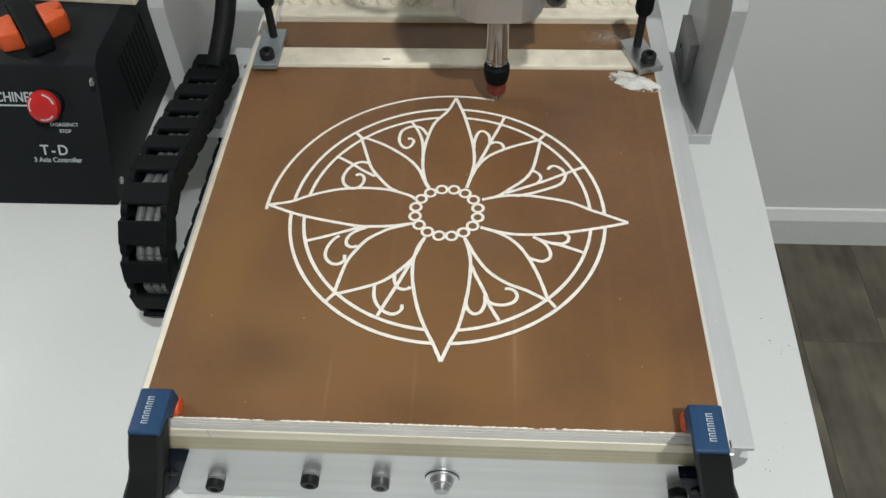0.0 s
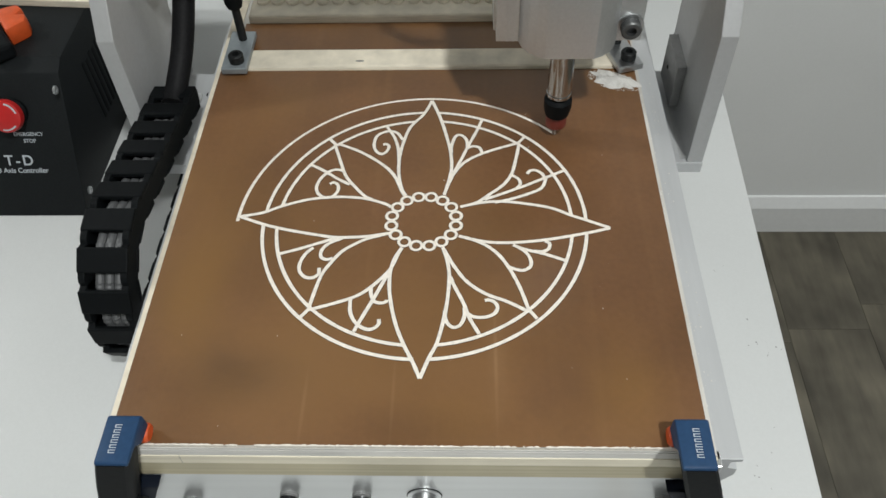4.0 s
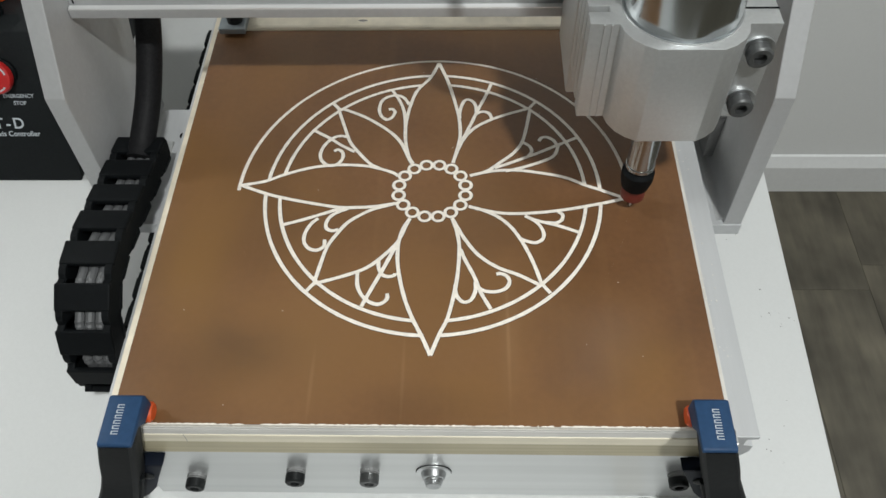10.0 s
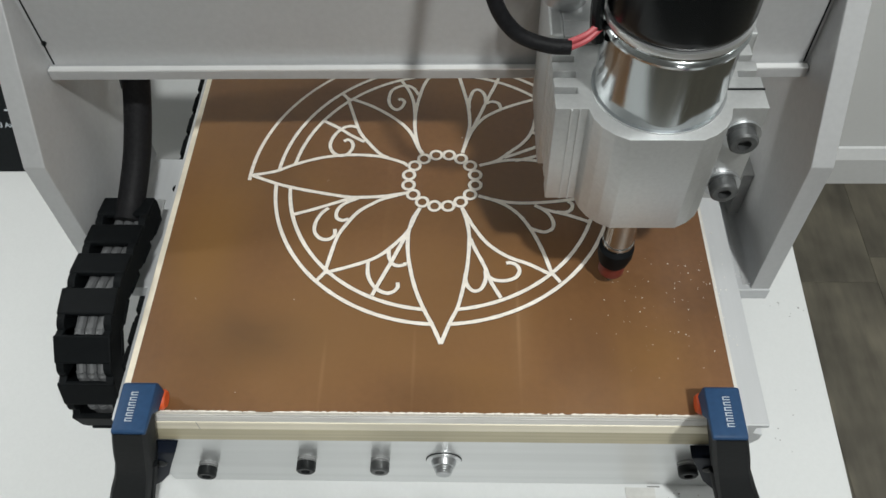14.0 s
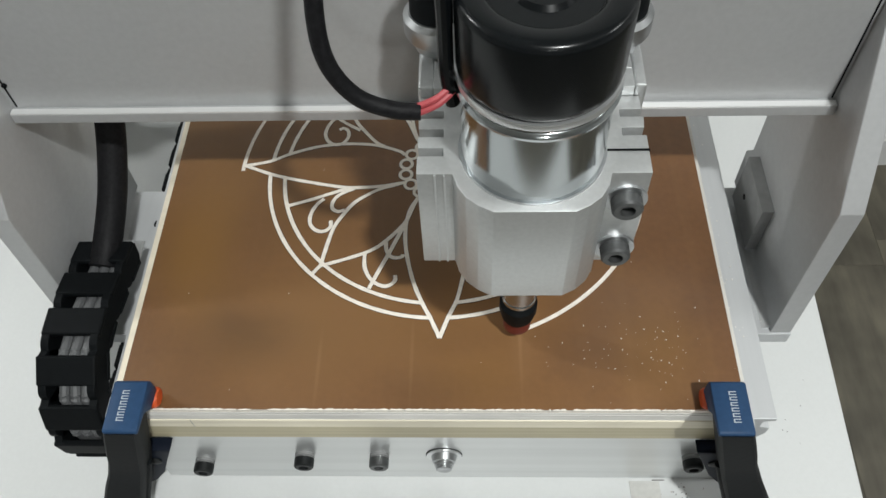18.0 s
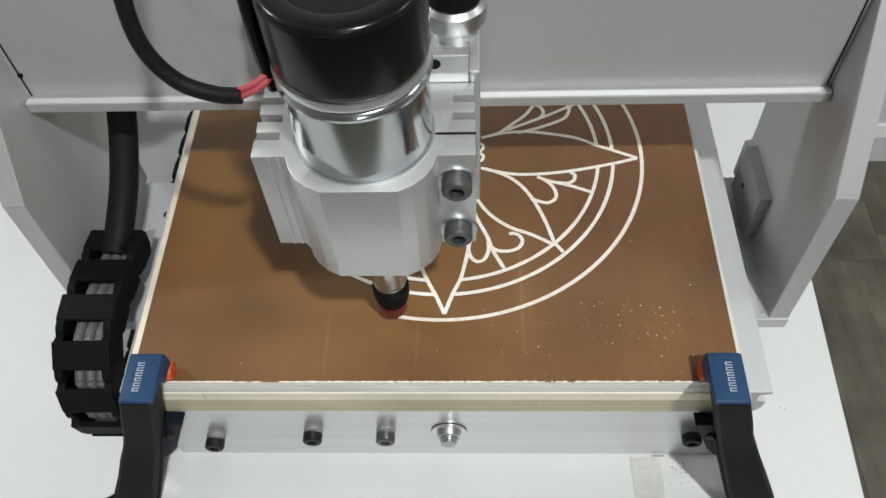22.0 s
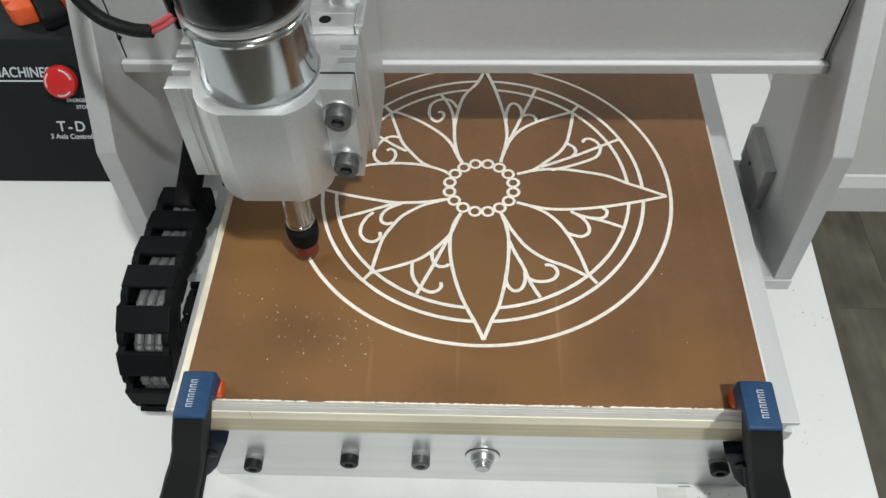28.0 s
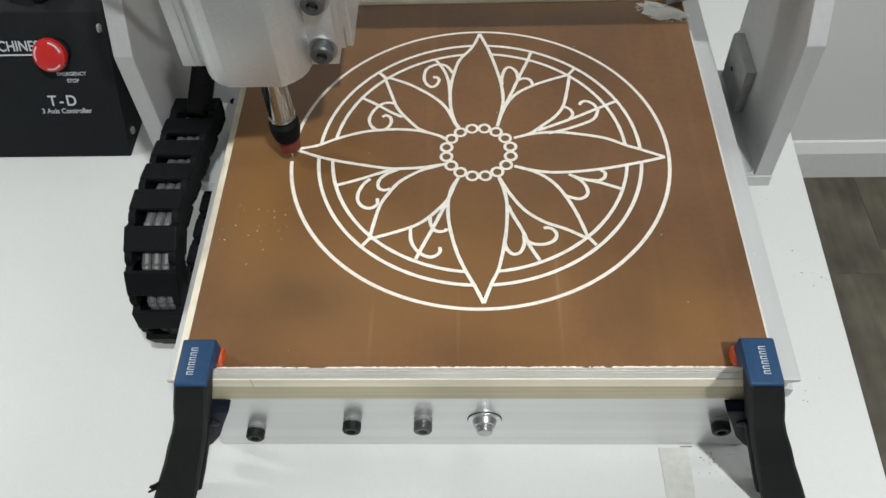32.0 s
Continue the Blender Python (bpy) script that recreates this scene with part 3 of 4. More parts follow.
# ---- bed ----
def build_bed():
    bed = thing("machine_bed", "aluminium bed of the milling machine, bolted at the front", "machine bed")
    part("front_plate", new_box(-0.168, 0.166, -0.148, -0.138, TABLE_Z, 0.8165, bevel=0.0008), BRUSHED, bed, "brushed aluminium front plate")
    # side rails: a stepped extrusion with a lip on top
    for sx in (1, -1):
        x = 0.170 if sx > 0 else -0.172
        out = [(x - sx * 0.016, 0.8165), (x + sx * 0.008, 0.8165), (x + sx * 0.008, 0.8135), (x + sx * 0.002, 0.8125), (x + sx * 0.002, 0.806), (x + sx * 0.0075, 0.804),
               (x + sx * 0.0075, 0.797), (x - sx * 0.003, 0.778), (x - sx * 0.003, 0.765), (x + sx * 0.003, 0.760), (x + sx * 0.003, TABLE_Z), (x - sx * 0.016, TABLE_Z)]
        part("side_rail", prism(bmesh.new(), out, -0.1435, 0.46, "y", 0.0004), RAIL, bed, "ribbed aluminium side rail")
    part("rear_plate", new_box(-0.168, 0.166, 0.45, 0.462, TABLE_Z, 0.8165), ALU, bed)
    part("bed_deck", new_box(-0.154, 0.154, -0.138, 0.45, 0.80, 0.8165), ALU_SAND, bed)
    facing = Matrix.Rotation(radians(90), 4, "X")
    for x, z in ((-0.1388, 0.7632), (-0.0780, 0.7735), (-0.0350, 0.7735), (0.1424, 0.7728)):
        bolt = socket_screw(bed, Matrix.Translation((x, -0.1508, z)) @ facing, 0.0056, 0.0054, DARK_STEEL if -0.05 < x < 0 else BLACK_METAL)
        collar = part("spacer", lathe(bmesh.new(), [(0, 0), (0.0056, 0), (0.0056, 0.0018), (0.0048, 0.0019), (0.0048, 0.0028), (0, 0.0028)], Matrix.Translation((x, -0.148, z)) @ facing, 20), ALU_DARK, bolt, "dull grey washers")
        smooth(collar)
    m = Matrix.Translation((0.0021, -0.148, 0.774)) @ facing
    nut = part("hex_nut", lathe(bmesh.new(), [(0, 0.0012), (0.0074, 0.0012), (0.0070, 0.0030), (0.0064, 0.0048), (0.0056, 0.0052), (0.0054, 0.0066), (0.0049, 0.0068), (0.0049, 0.0078), (0.0045, 0.0080), (0.0045, 0.0090), (0.0036, 0.0094), (0.0030, 0.0090), (0, 0.0088)], m, 28), ZINC, bed, "bright zinc flanged nut")
    smooth(part("washer", lathe(bmesh.new(), [(0, 0.0004), (0.0100, 0.0004), (0.0100, 0.0012), (0, 0.0012)], m, 32), ALU, nut, "wide bright washer"))
    # black ring added for the shaded gap behind the washer
    smooth(part("gasket", lathe(bmesh.new(), [(0, 0), (0.0104, 0), (0.0104, 0.0004), (0, 0.0004)], m, 32), BLACK, nut, "thin black ring painting the dark gap behind the washer"))
    smooth(nut)
    # spoil board of pale wood under the work
    spoil = thing("spoil_board", "pale wooden base board lying on the machine bed", "board")
    part("base_panel", new_box(-0.1585, 0.1575, -0.1512, 0.442, 0.8165, 0.8373, bevel=0.0004), SPOIL, spoil, "dusty pale top")
    part("edge_band", new_box(-0.1685, 0.1575, -0.1536, -0.1513, 0.8282, 0.8373, bevel=0.0006), CREAM, spoil, "cream wooden front edge")
    # lower band of the front edge, darker and yellower than the upper
    part("lower_edge_band", new_box(-0.1685, 0.1575, -0.1524, -0.1513, 0.8112, 0.8281, bevel=0.0004), OCHRE, spoil, "darker ochre lower front edge")
    part("edge_joint", new_box(-0.1253, -0.1250, -0.1537, -0.1530, 0.8285, 0.8372), PLY_DARK, spoil, "thin joint line")
    for y, w in ((-0.063, 0.0022), (-0.093, 0.0014), (-0.12, 0.0011)):
        out = [(0.1545 + 0.6 * w * r * math.cos(q), y + w * r * math.sin(q)) for q, r in zip([k * 0.7 for k in range(9)], (1, 0.7, 1.1, 0.8, 1.2, 0.7, 1, 0.8, 1.1))]
        part("film_scrap", prism(bmesh.new(), out, 0.8374, 0.8376, "z"), SCRAP, spoil, "thin scrap of brown film")
    part("edge_band", new_box(-0.1685, -0.1586, -0.1512, 0.442, 0.8165, 0.8373, bevel=0.0004), WOOD, spoil, "cream wooden side edge")


# ---- gantry ----
UPRIGHT = [(0.031, 0.7916), (0.034, 0.904), (0.088, 1.012), (0.10, 1.14), (0.19, 1.14), (0.19, 0.99), (0.140, 0.862), (0.139, 0.832), (0.147, 0.822), (0.146, 0.7916)]


def build_gantry():
    g = thing("gantry", "grey aluminium gantry with two upright plates and a cross beam", "gantry")
    for x0, x1 in ((0.195, 0.207), (-0.224, -0.212)):
        part("upright_plate", prism(bmesh.new(), UPRIGHT, x0, x1, "x", 0.0006), ALU_PLATE, g, "thick grey upright plate with a bent outline")
        s = 1 if x0 > 0 else -1
        a, b = (0.184, 0.2072) if s > 0 else (-0.229, -0.181)
        part("foot_plate", new_box(a, b, 0.030, 0.141, 0.7815, 0.7915, bevel=0.0003), RAIL, g, "aluminium foot plate")
        part("carriage_block", new_box(a + 0.006, b - 0.006, 0.075, 0.135, 0.766, 0.7814, bevel=0.001), ALU_SAND, g)
    out = [(0.083, 0.9275), (0.083, 1.012), (0.097, 1.012), (0.097, 0.9275)]
    part("cross_beam", prism(bmesh.new(), out, -0.2119, 0.1949, "x"), ALU_PLATE, g, "flat grey cross beam face")
    smooth(part("cable_hose", tube(bmesh.new(), [(-0.1945, 0.050, 0.836), (-0.1932, 0.064, 0.842), (-0.1885, 0.090, 0.864), (-0.1850, 0.118, 0.90), (-0.1852, 0.145, 0.95), (-0.188, 0.165, 1.02), (-0.190, 0.175, 1.10)], 0.0083, 16), HOSE, g, "thick black cable hose"))
    part("chain_bracket", new_box(-0.2118, -0.181, 0.050, 0.078, 0.8215, 0.8235, bevel=0.0006), ALU, g, "aluminium bracket holding the chain end")
    for x, z0 in ((0.1925, 0.934), (-0.2095, 0.934)):
        part("beam_seam", new_box(x, x + 0.0006, 0.0824, 0.0832, z0, 1.011), BLACK, g, "dark joint line")
    m = Matrix.Translation((-0.1900, 0.1135, 0.7916))
    smooth(part("bracket_hole", lathe(bmesh.new(), [(0, 0.0002), (0.0034, 0.0002), (0.0036, 0), (0, 0)], m, 20), BLACK, g, "dark bolt hole"))
    # small fillets where the uprights meet their feet
    for x, sx in ((0.195, -1), (-0.212, 1)):
        curve = [(x, 0.7916)] + [(x + sx * 0.0045 * (1 - math.sin(k * math.pi / 12)), 0.7916 + 0.0045 * (1 - math.cos(k * math.pi / 12))) for k in range(7)]
        part("foot_fillet", prism(bmesh.new(), curve, 0.034, 0.138, "y"), ALU_PLATE, g)
    smooth(part("screw_hole", lathe(bmesh.new(), [(0, 0), (0.0013, 0), (0.0013, 0.0012), (0, 0.0012)], Matrix.Translation((-0.2085, 0.0830, 0.9485)) @ Matrix.Rotation(radians(90), 4, "X"), 14), BLACK, g, "small black screw hole"))
    lip = part("beam_lip", new_box(-0.2115, 0.1945, 0.0775, 0.083, 0.9272, 0.9330, bevel=0.0003), ALU_PLATE, g, "grey lower lip of the beam")
    # paler strip stands in for the highlight where the lip's top catches light
    part("lip_top", new_box(-0.2113, 0.1943, 0.0777, 0.0812, 0.9331, 0.9337), LIP_HIGHLIGHT, lip, "pale strip painting the highlight along the lip's top")
    # bearing housing inside the right upright, over a dusty foot
    housing = part("bearing_housing", new_box(0.188, 0.1949, 0.085, 0.127, 0.800, 0.838, bevel=0.0002), ALU_DARK, g, "grey bearing housing")
    part("housing_cap", new_box(0.1878, 0.1949, 0.0848, 0.1272, 0.8381, 0.8388), ALU_DARK, housing, "thin top plate")
    smooth(part("screw_hole", lathe(bmesh.new(), [(0, 0), (0.0018, 0), (0.0018, 0.0003), (0, 0.0003)], Matrix.Translation((0.188, 0.112, 0.8185)) @ Matrix.Rotation(radians(-90), 4, "Y"), 14), BLACK, housing, "small black screw hole"))
    rng = random.Random(31)
    bm = bmesh.new()
    for k in range(150):
        x, y, q = rng.uniform(0.1845, 0.1945), rng.uniform(0.034, 0.078), rng.uniform(0.0001, 0.0003)
        bmesh.ops.create_icosphere(bm, subdivisions=1, radius=q, matrix=Matrix.Translation((x, y, 0.7916 + q * 0.3)) @ Matrix.Diagonal((1.3, 0.9, 0.5, 1)))
    tagged(part("foot_dust", bm, DUST, g, "sawdust on the foot plate"), kind="stuff")
    return g


# ---- spindle ----
def build_spindle():
    s = thing("spindle", "silver clamp block holding a spindle motor with a black cap", "spindle")
    # clamp block with a round bore, in plan: flat front with chamfers and side ears
    z0, z1 = 0.9365, 0.9937
    front, right = [(-0.0147, -0.030), (0.0141, -0.030), (0.0195, -0.0272), (0.0240, -0.0232), (0.0270, -0.0180), (0.0283, -0.0126)], [(0.043, -0.0126)]
    for y in (0.0095, 0.019):
        right += [(0.043, y - 0.0038), (0.034, y - 0.0038), (0.034, y), (0.0425, y)]
    right += [(0.0425, 0.026)]
    left = [(-0.0425, 0.026)]
    for y in (0.019, 0.0095, 0.0):
        left += [(-0.0425, y), (-0.033, y), (-0.033, y - 0.0038), (-0.0428, y - 0.0038)]
    left += [(-0.0428, -0.0126), (-0.0295, -0.0126), (-0.0280, -0.0180), (-0.0248, -0.0232), (-0.0202, -0.0272)]
    out = front + right + left
    # solid outline, with the bore let into its top
    smooth(part("clamp_block", prism(bmesh.new(), out, z0, z1, "z", 0.0004), ALU_SAND, s, "bead-blasted silver clamp block with side fins"), 25)
    smooth(part("bore_rim", lathe(bmesh.new(), [(0.0262, z1), (0.0275, z1 + 0.0008), (0.0275, z1 + 0.0002), (0.0262, z1 - 0.001)], n=56), ALU, s))
    part("back_plate", new_box(-0.0371, 0.0404, 0.0262, 0.036, 0.915, 0.9985, bevel=0.0003), ALU_SAND, s, "silver slide plate")
    part("top_bracket", new_box(-0.0371, 0.0404, 0.0361, 0.066, 0.986, 0.9986, bevel=0.0005), ALU_SAND, s, "flat silver bracket")
    for x0, x1 in ((-0.0432, -0.0372), (0.0405, 0.0450)):
        part("side_plate", new_box(x0, x1, 0.0262, 0.0765, 0.916, 0.999, bevel=0.001), ALU_SAND, s, "upright silver side plate")
    part("slide_block", new_box(-0.0365, 0.0395, 0.0665, 0.0772, 0.94, 0.998, bevel=0.001), ALU_SAND, s)
    smooth(part("motor_body", lathe(bmesh.new(), [(0.025, 0.9935), (0.0265, 0.9935), (0.0265, 1.0268), (0.0278, 1.0274), (0.0282, 1.0288), (0.0275, 1.0300), (0.0268, 1.0305), (0.0268, 1.0318), (0.0256, 1.0318), (0.025, 1.0352)], n=64), STEEL, s, "polished steel motor body"))
    smooth(part("motor_ring", lathe(bmesh.new(), [(0.0257, 1.0319), (0.0272, 1.0319), (0.0279, 1.0325), (0.0281, 1.0338), (0.0278, 1.0350), (0.0257, 1.0352)], n=64), ALU, s, "bright silver ring under the cap"))
    smooth(part("motor_cap", lathe(bmesh.new(), [(0.02, 1.0353), (0.0266, 1.0353), (0.0275, 1.0368), (0.0279, 1.0395), (0.0281, 1.0632), (0.0278, 1.0650), (0.0268, 1.0661), (0.0255, 1.0665), (0.0205, 1.0668), (0.0190, 1.0660), (0.0180, 1.0645), (0.0105, 1.0645), (0.009, 1.066), (0, 1.066)], n=64), BLACK_GLOSS, s, "glossy black motor cap"))
    smooth(part("wire_gland", tube(bmesh.new(), [(-0.0288, -0.0035, 1.021), (-0.0306, -0.003, 1.035), (-0.0308, -0.003, 1.06), (-0.0320, 0.0, 1.09)], 0.0026, 10), BLACK_GLOSS, s, "black wire along the motor"))
    for dz, dy in ((0.0, 0.0), (0.0022, 0.001)):
        smooth(part("wire", tube(bmesh.new(), [(-0.0285, -0.004 + dy, 1.027 + dz), (-0.034, -0.008 + dy, 1.0245 + dz), (-0.042, -0.0095 + dy, 1.0215 + dz)], 0.0012, 8), PINK, s, "pinkish red wire"))
    smooth(part("cable_sleeve", tube(bmesh.new(), [(-0.0395, -0.009, 1.0225), (-0.049, -0.009, 1.0235), (-0.0608, -0.008, 1.0290), (-0.0688, -0.006, 1.042), (-0.0704, -0.002, 1.060), (-0.0675, 0.006, 1.085), (-0.066, 0.03, 1.12), (-0.06, 0.06, 1.135)], 0.0030, 14), HOSE, s, "black sleeved motor cable"))
    for x in (0.0345, -0.0355):
        m = Matrix.Translation((x, 0.0515, 0.0))
        smooth(part("lead_screw_flange", lathe(bmesh.new(), [(0, 0.9987), (0.0095, 0.9987), (0.0095, 1.005), (0.0128, 1.0055), (0.0135, 1.007), (0.0135, 1.014), (0.0115, 1.016), (0, 1.016)], m), ZINC, s, "bright flange"))
        smooth(part("lead_screw_knob", lathe(bmesh.new(), [(0, 1.016), (0.0108, 1.016), (0.0108, 1.036), (0.009, 1.039), (0, 1.039)], m), BLACK, s, "black knob"))
    smooth(part("bracket_hole", lathe(bmesh.new(), [(0, 0.0002), (0.0028, 0.0002), (0.003, 0), (0, 0)], Matrix.Translation((0.0262, 0.0315, 0.9985)), 20), BLACK, s, "dark bolt hole"))
    smooth(part("collet_shaft", lathe(bmesh.new(), [(0, 0.938), (0.0078, 0.938), (0.0078, 0.8885), (0.0082, 0.888), (0.0082, 0.886), (0.007, 0.8845), (0, 0.8845)]), STEEL, s, "polished steel collet shaft"))
    smooth(part("collet_nut", lathe(bmesh.new(), [(0, 0.8838), (0.0072, 0.8838), (0.0092, 0.8815), (0.0092, 0.8755), (0.0080, 0.8695), (0.0048, 0.8672), (0, 0.8672)]), BLACK, s, "black collet nut"))
    smooth(part("bit_collar", lathe(bmesh.new(), [(0, 0.869), (0.0048, 0.869), (0.0070, 0.8650), (0.0070, 0.8600), (0.0052, 0.858), (0, 0.858)]), COLLAR, s, "red plastic collar"))
    smooth(part("milling_bit", lathe(bmesh.new(), [(0, 0.86), (0.0016, 0.86), (0.0016, 0.851), (0.0009, 0.8492), (0, 0.8492)], n=12), STEEL, s))
    part("clamp_split", new_box(0.0274, 0.0432, -0.0022, -0.0013, z1 - 0.02, z1 + 0.0003), BLACK, s, "thin dark split of the clamp")
    for x in (-0.0365, -0.0330):
        part("ridge", new_box(x, x + 0.0007, -0.0133, -0.0126, z0 + 0.0005, z1 - 0.0005), ALU_SAND, s)
    face = Matrix.Rotation(radians(90), 4, "X")
    for z in (0.9472, 0.9788):
        socket_screw(s, Matrix.Translation((0.0355, -0.0126, z)) @ face, 0.0060, 0.0066, DARK_STEEL, washer=0.0080)
    return s


# ---- drag chain ----
CHAIN_X, CHAIN_W, PITCH, LINKS = -0.1955, 0.0308, 0.0240, 24
END_Z, UPPER_Z, LOWER_Z = 0.831, 0.839, 0.7495


def chain_place(s, t):
    """Place and lean of the chain at length s from the gantry's end."""
    g = tool_place(t)[1]
    start = g + 0.066
    # a long free run climbs a little towards the bend
    rise = 0.16 * max(0.0, g / 2 + 0.0655)
    front = g / 2 + CHAIN_FRONT + 0.4 * rise
    run = start - front
    top = UPPER_Z + rise
    r = (top - LOWER_Z) / 2
    if s < run:
        return start - s, END_Z + (top - END_Z) * min(1.0, s / run), 0.0
    s -= run
    if s < math.pi * r:
        a = s / r
        return front - 0.96 * r * math.sin(a), (top + LOWER_Z) / 2 + r * math.cos(a), math.degrees(a)
    s -= math.pi * r
    return front + s, LOWER_Z, 180.0


CHAIN_FRONT = -0.0475


def link_pose(i, t):
    y0, z0, a0 = chain_place(i * PITCH + 0.0012, t)
    y1, z1, a1 = chain_place((i + 1) * PITCH + 0.0012, t)
    return pose(CHAIN_X, (y0 + y1) / 2, (z0 + z1) / 2, math.degrees(math.atan2(z0 - z1, y0 - y1)), 0, 0)


def build_chain():
    chain = thing("cable_chain", "black plastic cable drag chain carrying grey cables", "cable chain")
    w, h, p = CHAIN_W / 2, 0.0088, PITCH / 2
    links = []
    first = None
    for i in range(LINKS):
        if first is None:
            bm = bmesh.new()
            for sx in (-1, 1):
                out = [(-p - 0.003, -h + 0.006), (-p + 0.002, -h + 0.001), (-p + 0.0045, -h), (p - 0.001, -h), (p + 0.002, -h + 0.004), (p + 0.002, h - 0.004), (p - 0.001, h), (-p + 0.0045, h), (-p + 0.002, h - 0.001), (-p - 0.003, h - 0.006)]
                prism(bm, out, sx * w, sx * (w - 0.0045), "x", 0.0006)
            box(bm, -w - 0.0006, w + 0.0006, -p + 0.0075, p - 0.0005, h - 0.003, h + 0.0006, bevel=0.001)
            box(bm, -w - 0.0006, w + 0.0006, -p + 0.0075, p - 0.0005, -h - 0.0006, -h + 0.003, bevel=0.001)
            link = part("link", bm, BLACK, chain)
            for k in (-1, 0, 1):
                smooth(part("cable", tube(bmesh.new(), [(0.0015 + k * 0.0060, -p - 0.002, 0.0008), (0.0015 + k * 0.0060, 0, 0.0008), (0.0015 + k * 0.0060, p + 0.002, 0.0008)], 0.0029, 10), GREY_WIRE, link))
            first = link
        else:
            link = first.copy()
            scene.collection.objects.link(link)
            for c in first.children:
                cc = c.copy()
                scene.collection.objects.link(cc)
                cc.parent = link
        links.append(link)
    return chain, links


# ---- spring clamps ----
def frayed_strands(clamp):
    """Short black strands sticking out at the worn end of one handle."""
    rng = random.Random(12)
    for k in range(7):
        z = 0.752 + 0.0020 * k
        x = -0.1985 + (z - 0.752) * 0.5
        reach, drop = rng.uniform(0.002, 0.0055), rng.uniform(-0.003, 0.001)
        smooth(part("frayed_strand", tube(bmesh.new(), [(x + 0.002, -0.183, z), (x - reach * 0.5, -0.185, z + drop * 0.3), (x - reach, -0.1855, z + drop)], 0.0007, 6), BLACK, clamp, "short frayed black strand"))


def build_clamp(x, sx):
    c = thing("spring_clamp", "blue and black plastic spring clamp gripping the board edge", "clamp", group="spring clamps at the board's front")
    w = 0.0088
    top = [(-0.1455, 0.8572), (-0.1458, 0.8675), (-0.1475, 0.8702), (-0.1722, 0.8702), (-0.1732, 0.8692), (-0.1732, 0.8672), (-0.162, 0.8655), (-0.157, 0.8590)]
    smooth(part("upper_jaw", prism(bmesh.new(), top, x - 0.0083, x + 0.0083, "x", 0.0009), BLUE, c, "dark blue upper jaw"))
    bm = bmesh.new()
    # the arm drops straight from the jaw, then kicks outwards: y, z, half depth, outward lean, half width
    spine = [(-0.1652, 0.8668, 0.0084, 0.0002, 0.93), (-0.1655, 0.856, 0.0085, 0.0034, 0.97), (-0.1660, 0.843, 0.0085, 0.0072, 1.0), (-0.1665, 0.8285, 0.0085, 0.0112, 1.0), (-0.1668, 0.8135, 0.0090, 0.0160, 1.08),
             (-0.1690, 0.800, 0.0095, 0.0210, 1.19), (-0.1715, 0.782, 0.0100, 0.0275, 1.25), (-0.1755, 0.762, 0.0105, 0.0352, 1.39), (-0.1800, 0.7445, 0.0095, 0.0420, 1.48)]
    rings = []
    for y, z, r, off, wide in spine:
        rings.append([bm.verts.new((x + sx * off + w * wide * u, y + r * v, z - 0.2 * r * v)) for u, v in ((-1, -0.8), (-0.84, -1), (0.84, -1), (1, -0.8), (1, 0.8), (0.84, 1), (-0.84, 1), (-1, 0.8))])
    bm.faces.new(rings[0])
    bm.faces.new(rings[-1][::-1])
    for p, q in zip(rings, rings[1:]):
        for k in range(8):
            bm.faces.new((p[k], p[(k + 1) % 8], q[(k + 1) % 8], q[k]))
    bmesh.ops.recalc_face_normals(bm, faces=bm.faces[:])
    smooth(part("handle", bm, BLACK, c, "matt black handle"), 50)
    bm = bmesh.new()
    inner = [(x + sx * off, z) for off, z in ((-0.0030, 0.8112), (-0.0012, 0.807), (0.0050, 0.792), (0.0112, 0.776), (0.0190, 0.764), (0.0260, 0.7575), (0.034, 0.757), (0.030, 0.78), (0.014, 0.8112))]
    prism(bm, inner, -0.1600, -0.1526, "y", 0.0006)
    jaw = smooth(part("lower_jaw", bm, NAVY, c, "navy plastic lower jaw"))
    bm = bmesh.new()
    m = Matrix.Translation((x + sx * 0.0098, -0.1601, 0.7960)) @ Matrix.Rotation(radians(90), 4, "X")
    lathe(bm, [(0, 0), (0.0036, 0), (0.0036, 0.0008), (0.0025, 0.0014), (0, 0.0014)], m, 18)
    smooth(part("pivot", bm, BLACK_METAL, jaw, "dull metal pivot"))
    # thin rib along the inner side of the arm
    bm = bmesh.new()
    rib = [(x + sx * (off - 0.0088 * wide + 0.0002), y, z) for y, z, r, off, wide in spine[4:]]
    tube(bm, rib, 0.0022, 8)
    smooth(part("rib", bm, BLACK, c))
    m = Matrix.Translation((x - sx * 0.0050, -0.1488, 0.8545)) @ Matrix.Diagonal((0.9, 1.25, 1, 1)) @ Matrix.Rotation(radians(90), 4, "Y")
    smooth(part("pad", lathe(bmesh.new(), [(0, -0.0045), (0.0034, -0.0045), (0.0043, -0.003), (0.0043, 0.003), (0.0034, 0.0045), (0, 0.0045)], m, 20), ORANGE, c, "orange rubber pad"))
    # the maker's mark as plain bars
    for k in range(6):
        y = -0.1530 - k * 0.0027
        for dy in (-0.0007, 0.0007):
            part("print_bar", new_box(x + sx * 0.001 - 0.0017, x + sx * 0.001 + 0.0017, y + dy - 0.0002, y + dy + 0.0002, 0.8700, 0.87025), PRINT, c, "pale printed mark")
        part("print_bar", new_box(x + sx * 0.001 - 0.0017, x + sx * 0.001 - 0.0011, y - 0.00041, y + 0.00041, 0.8700, 0.87025), PRINT, c, "pale printed mark")
    return c


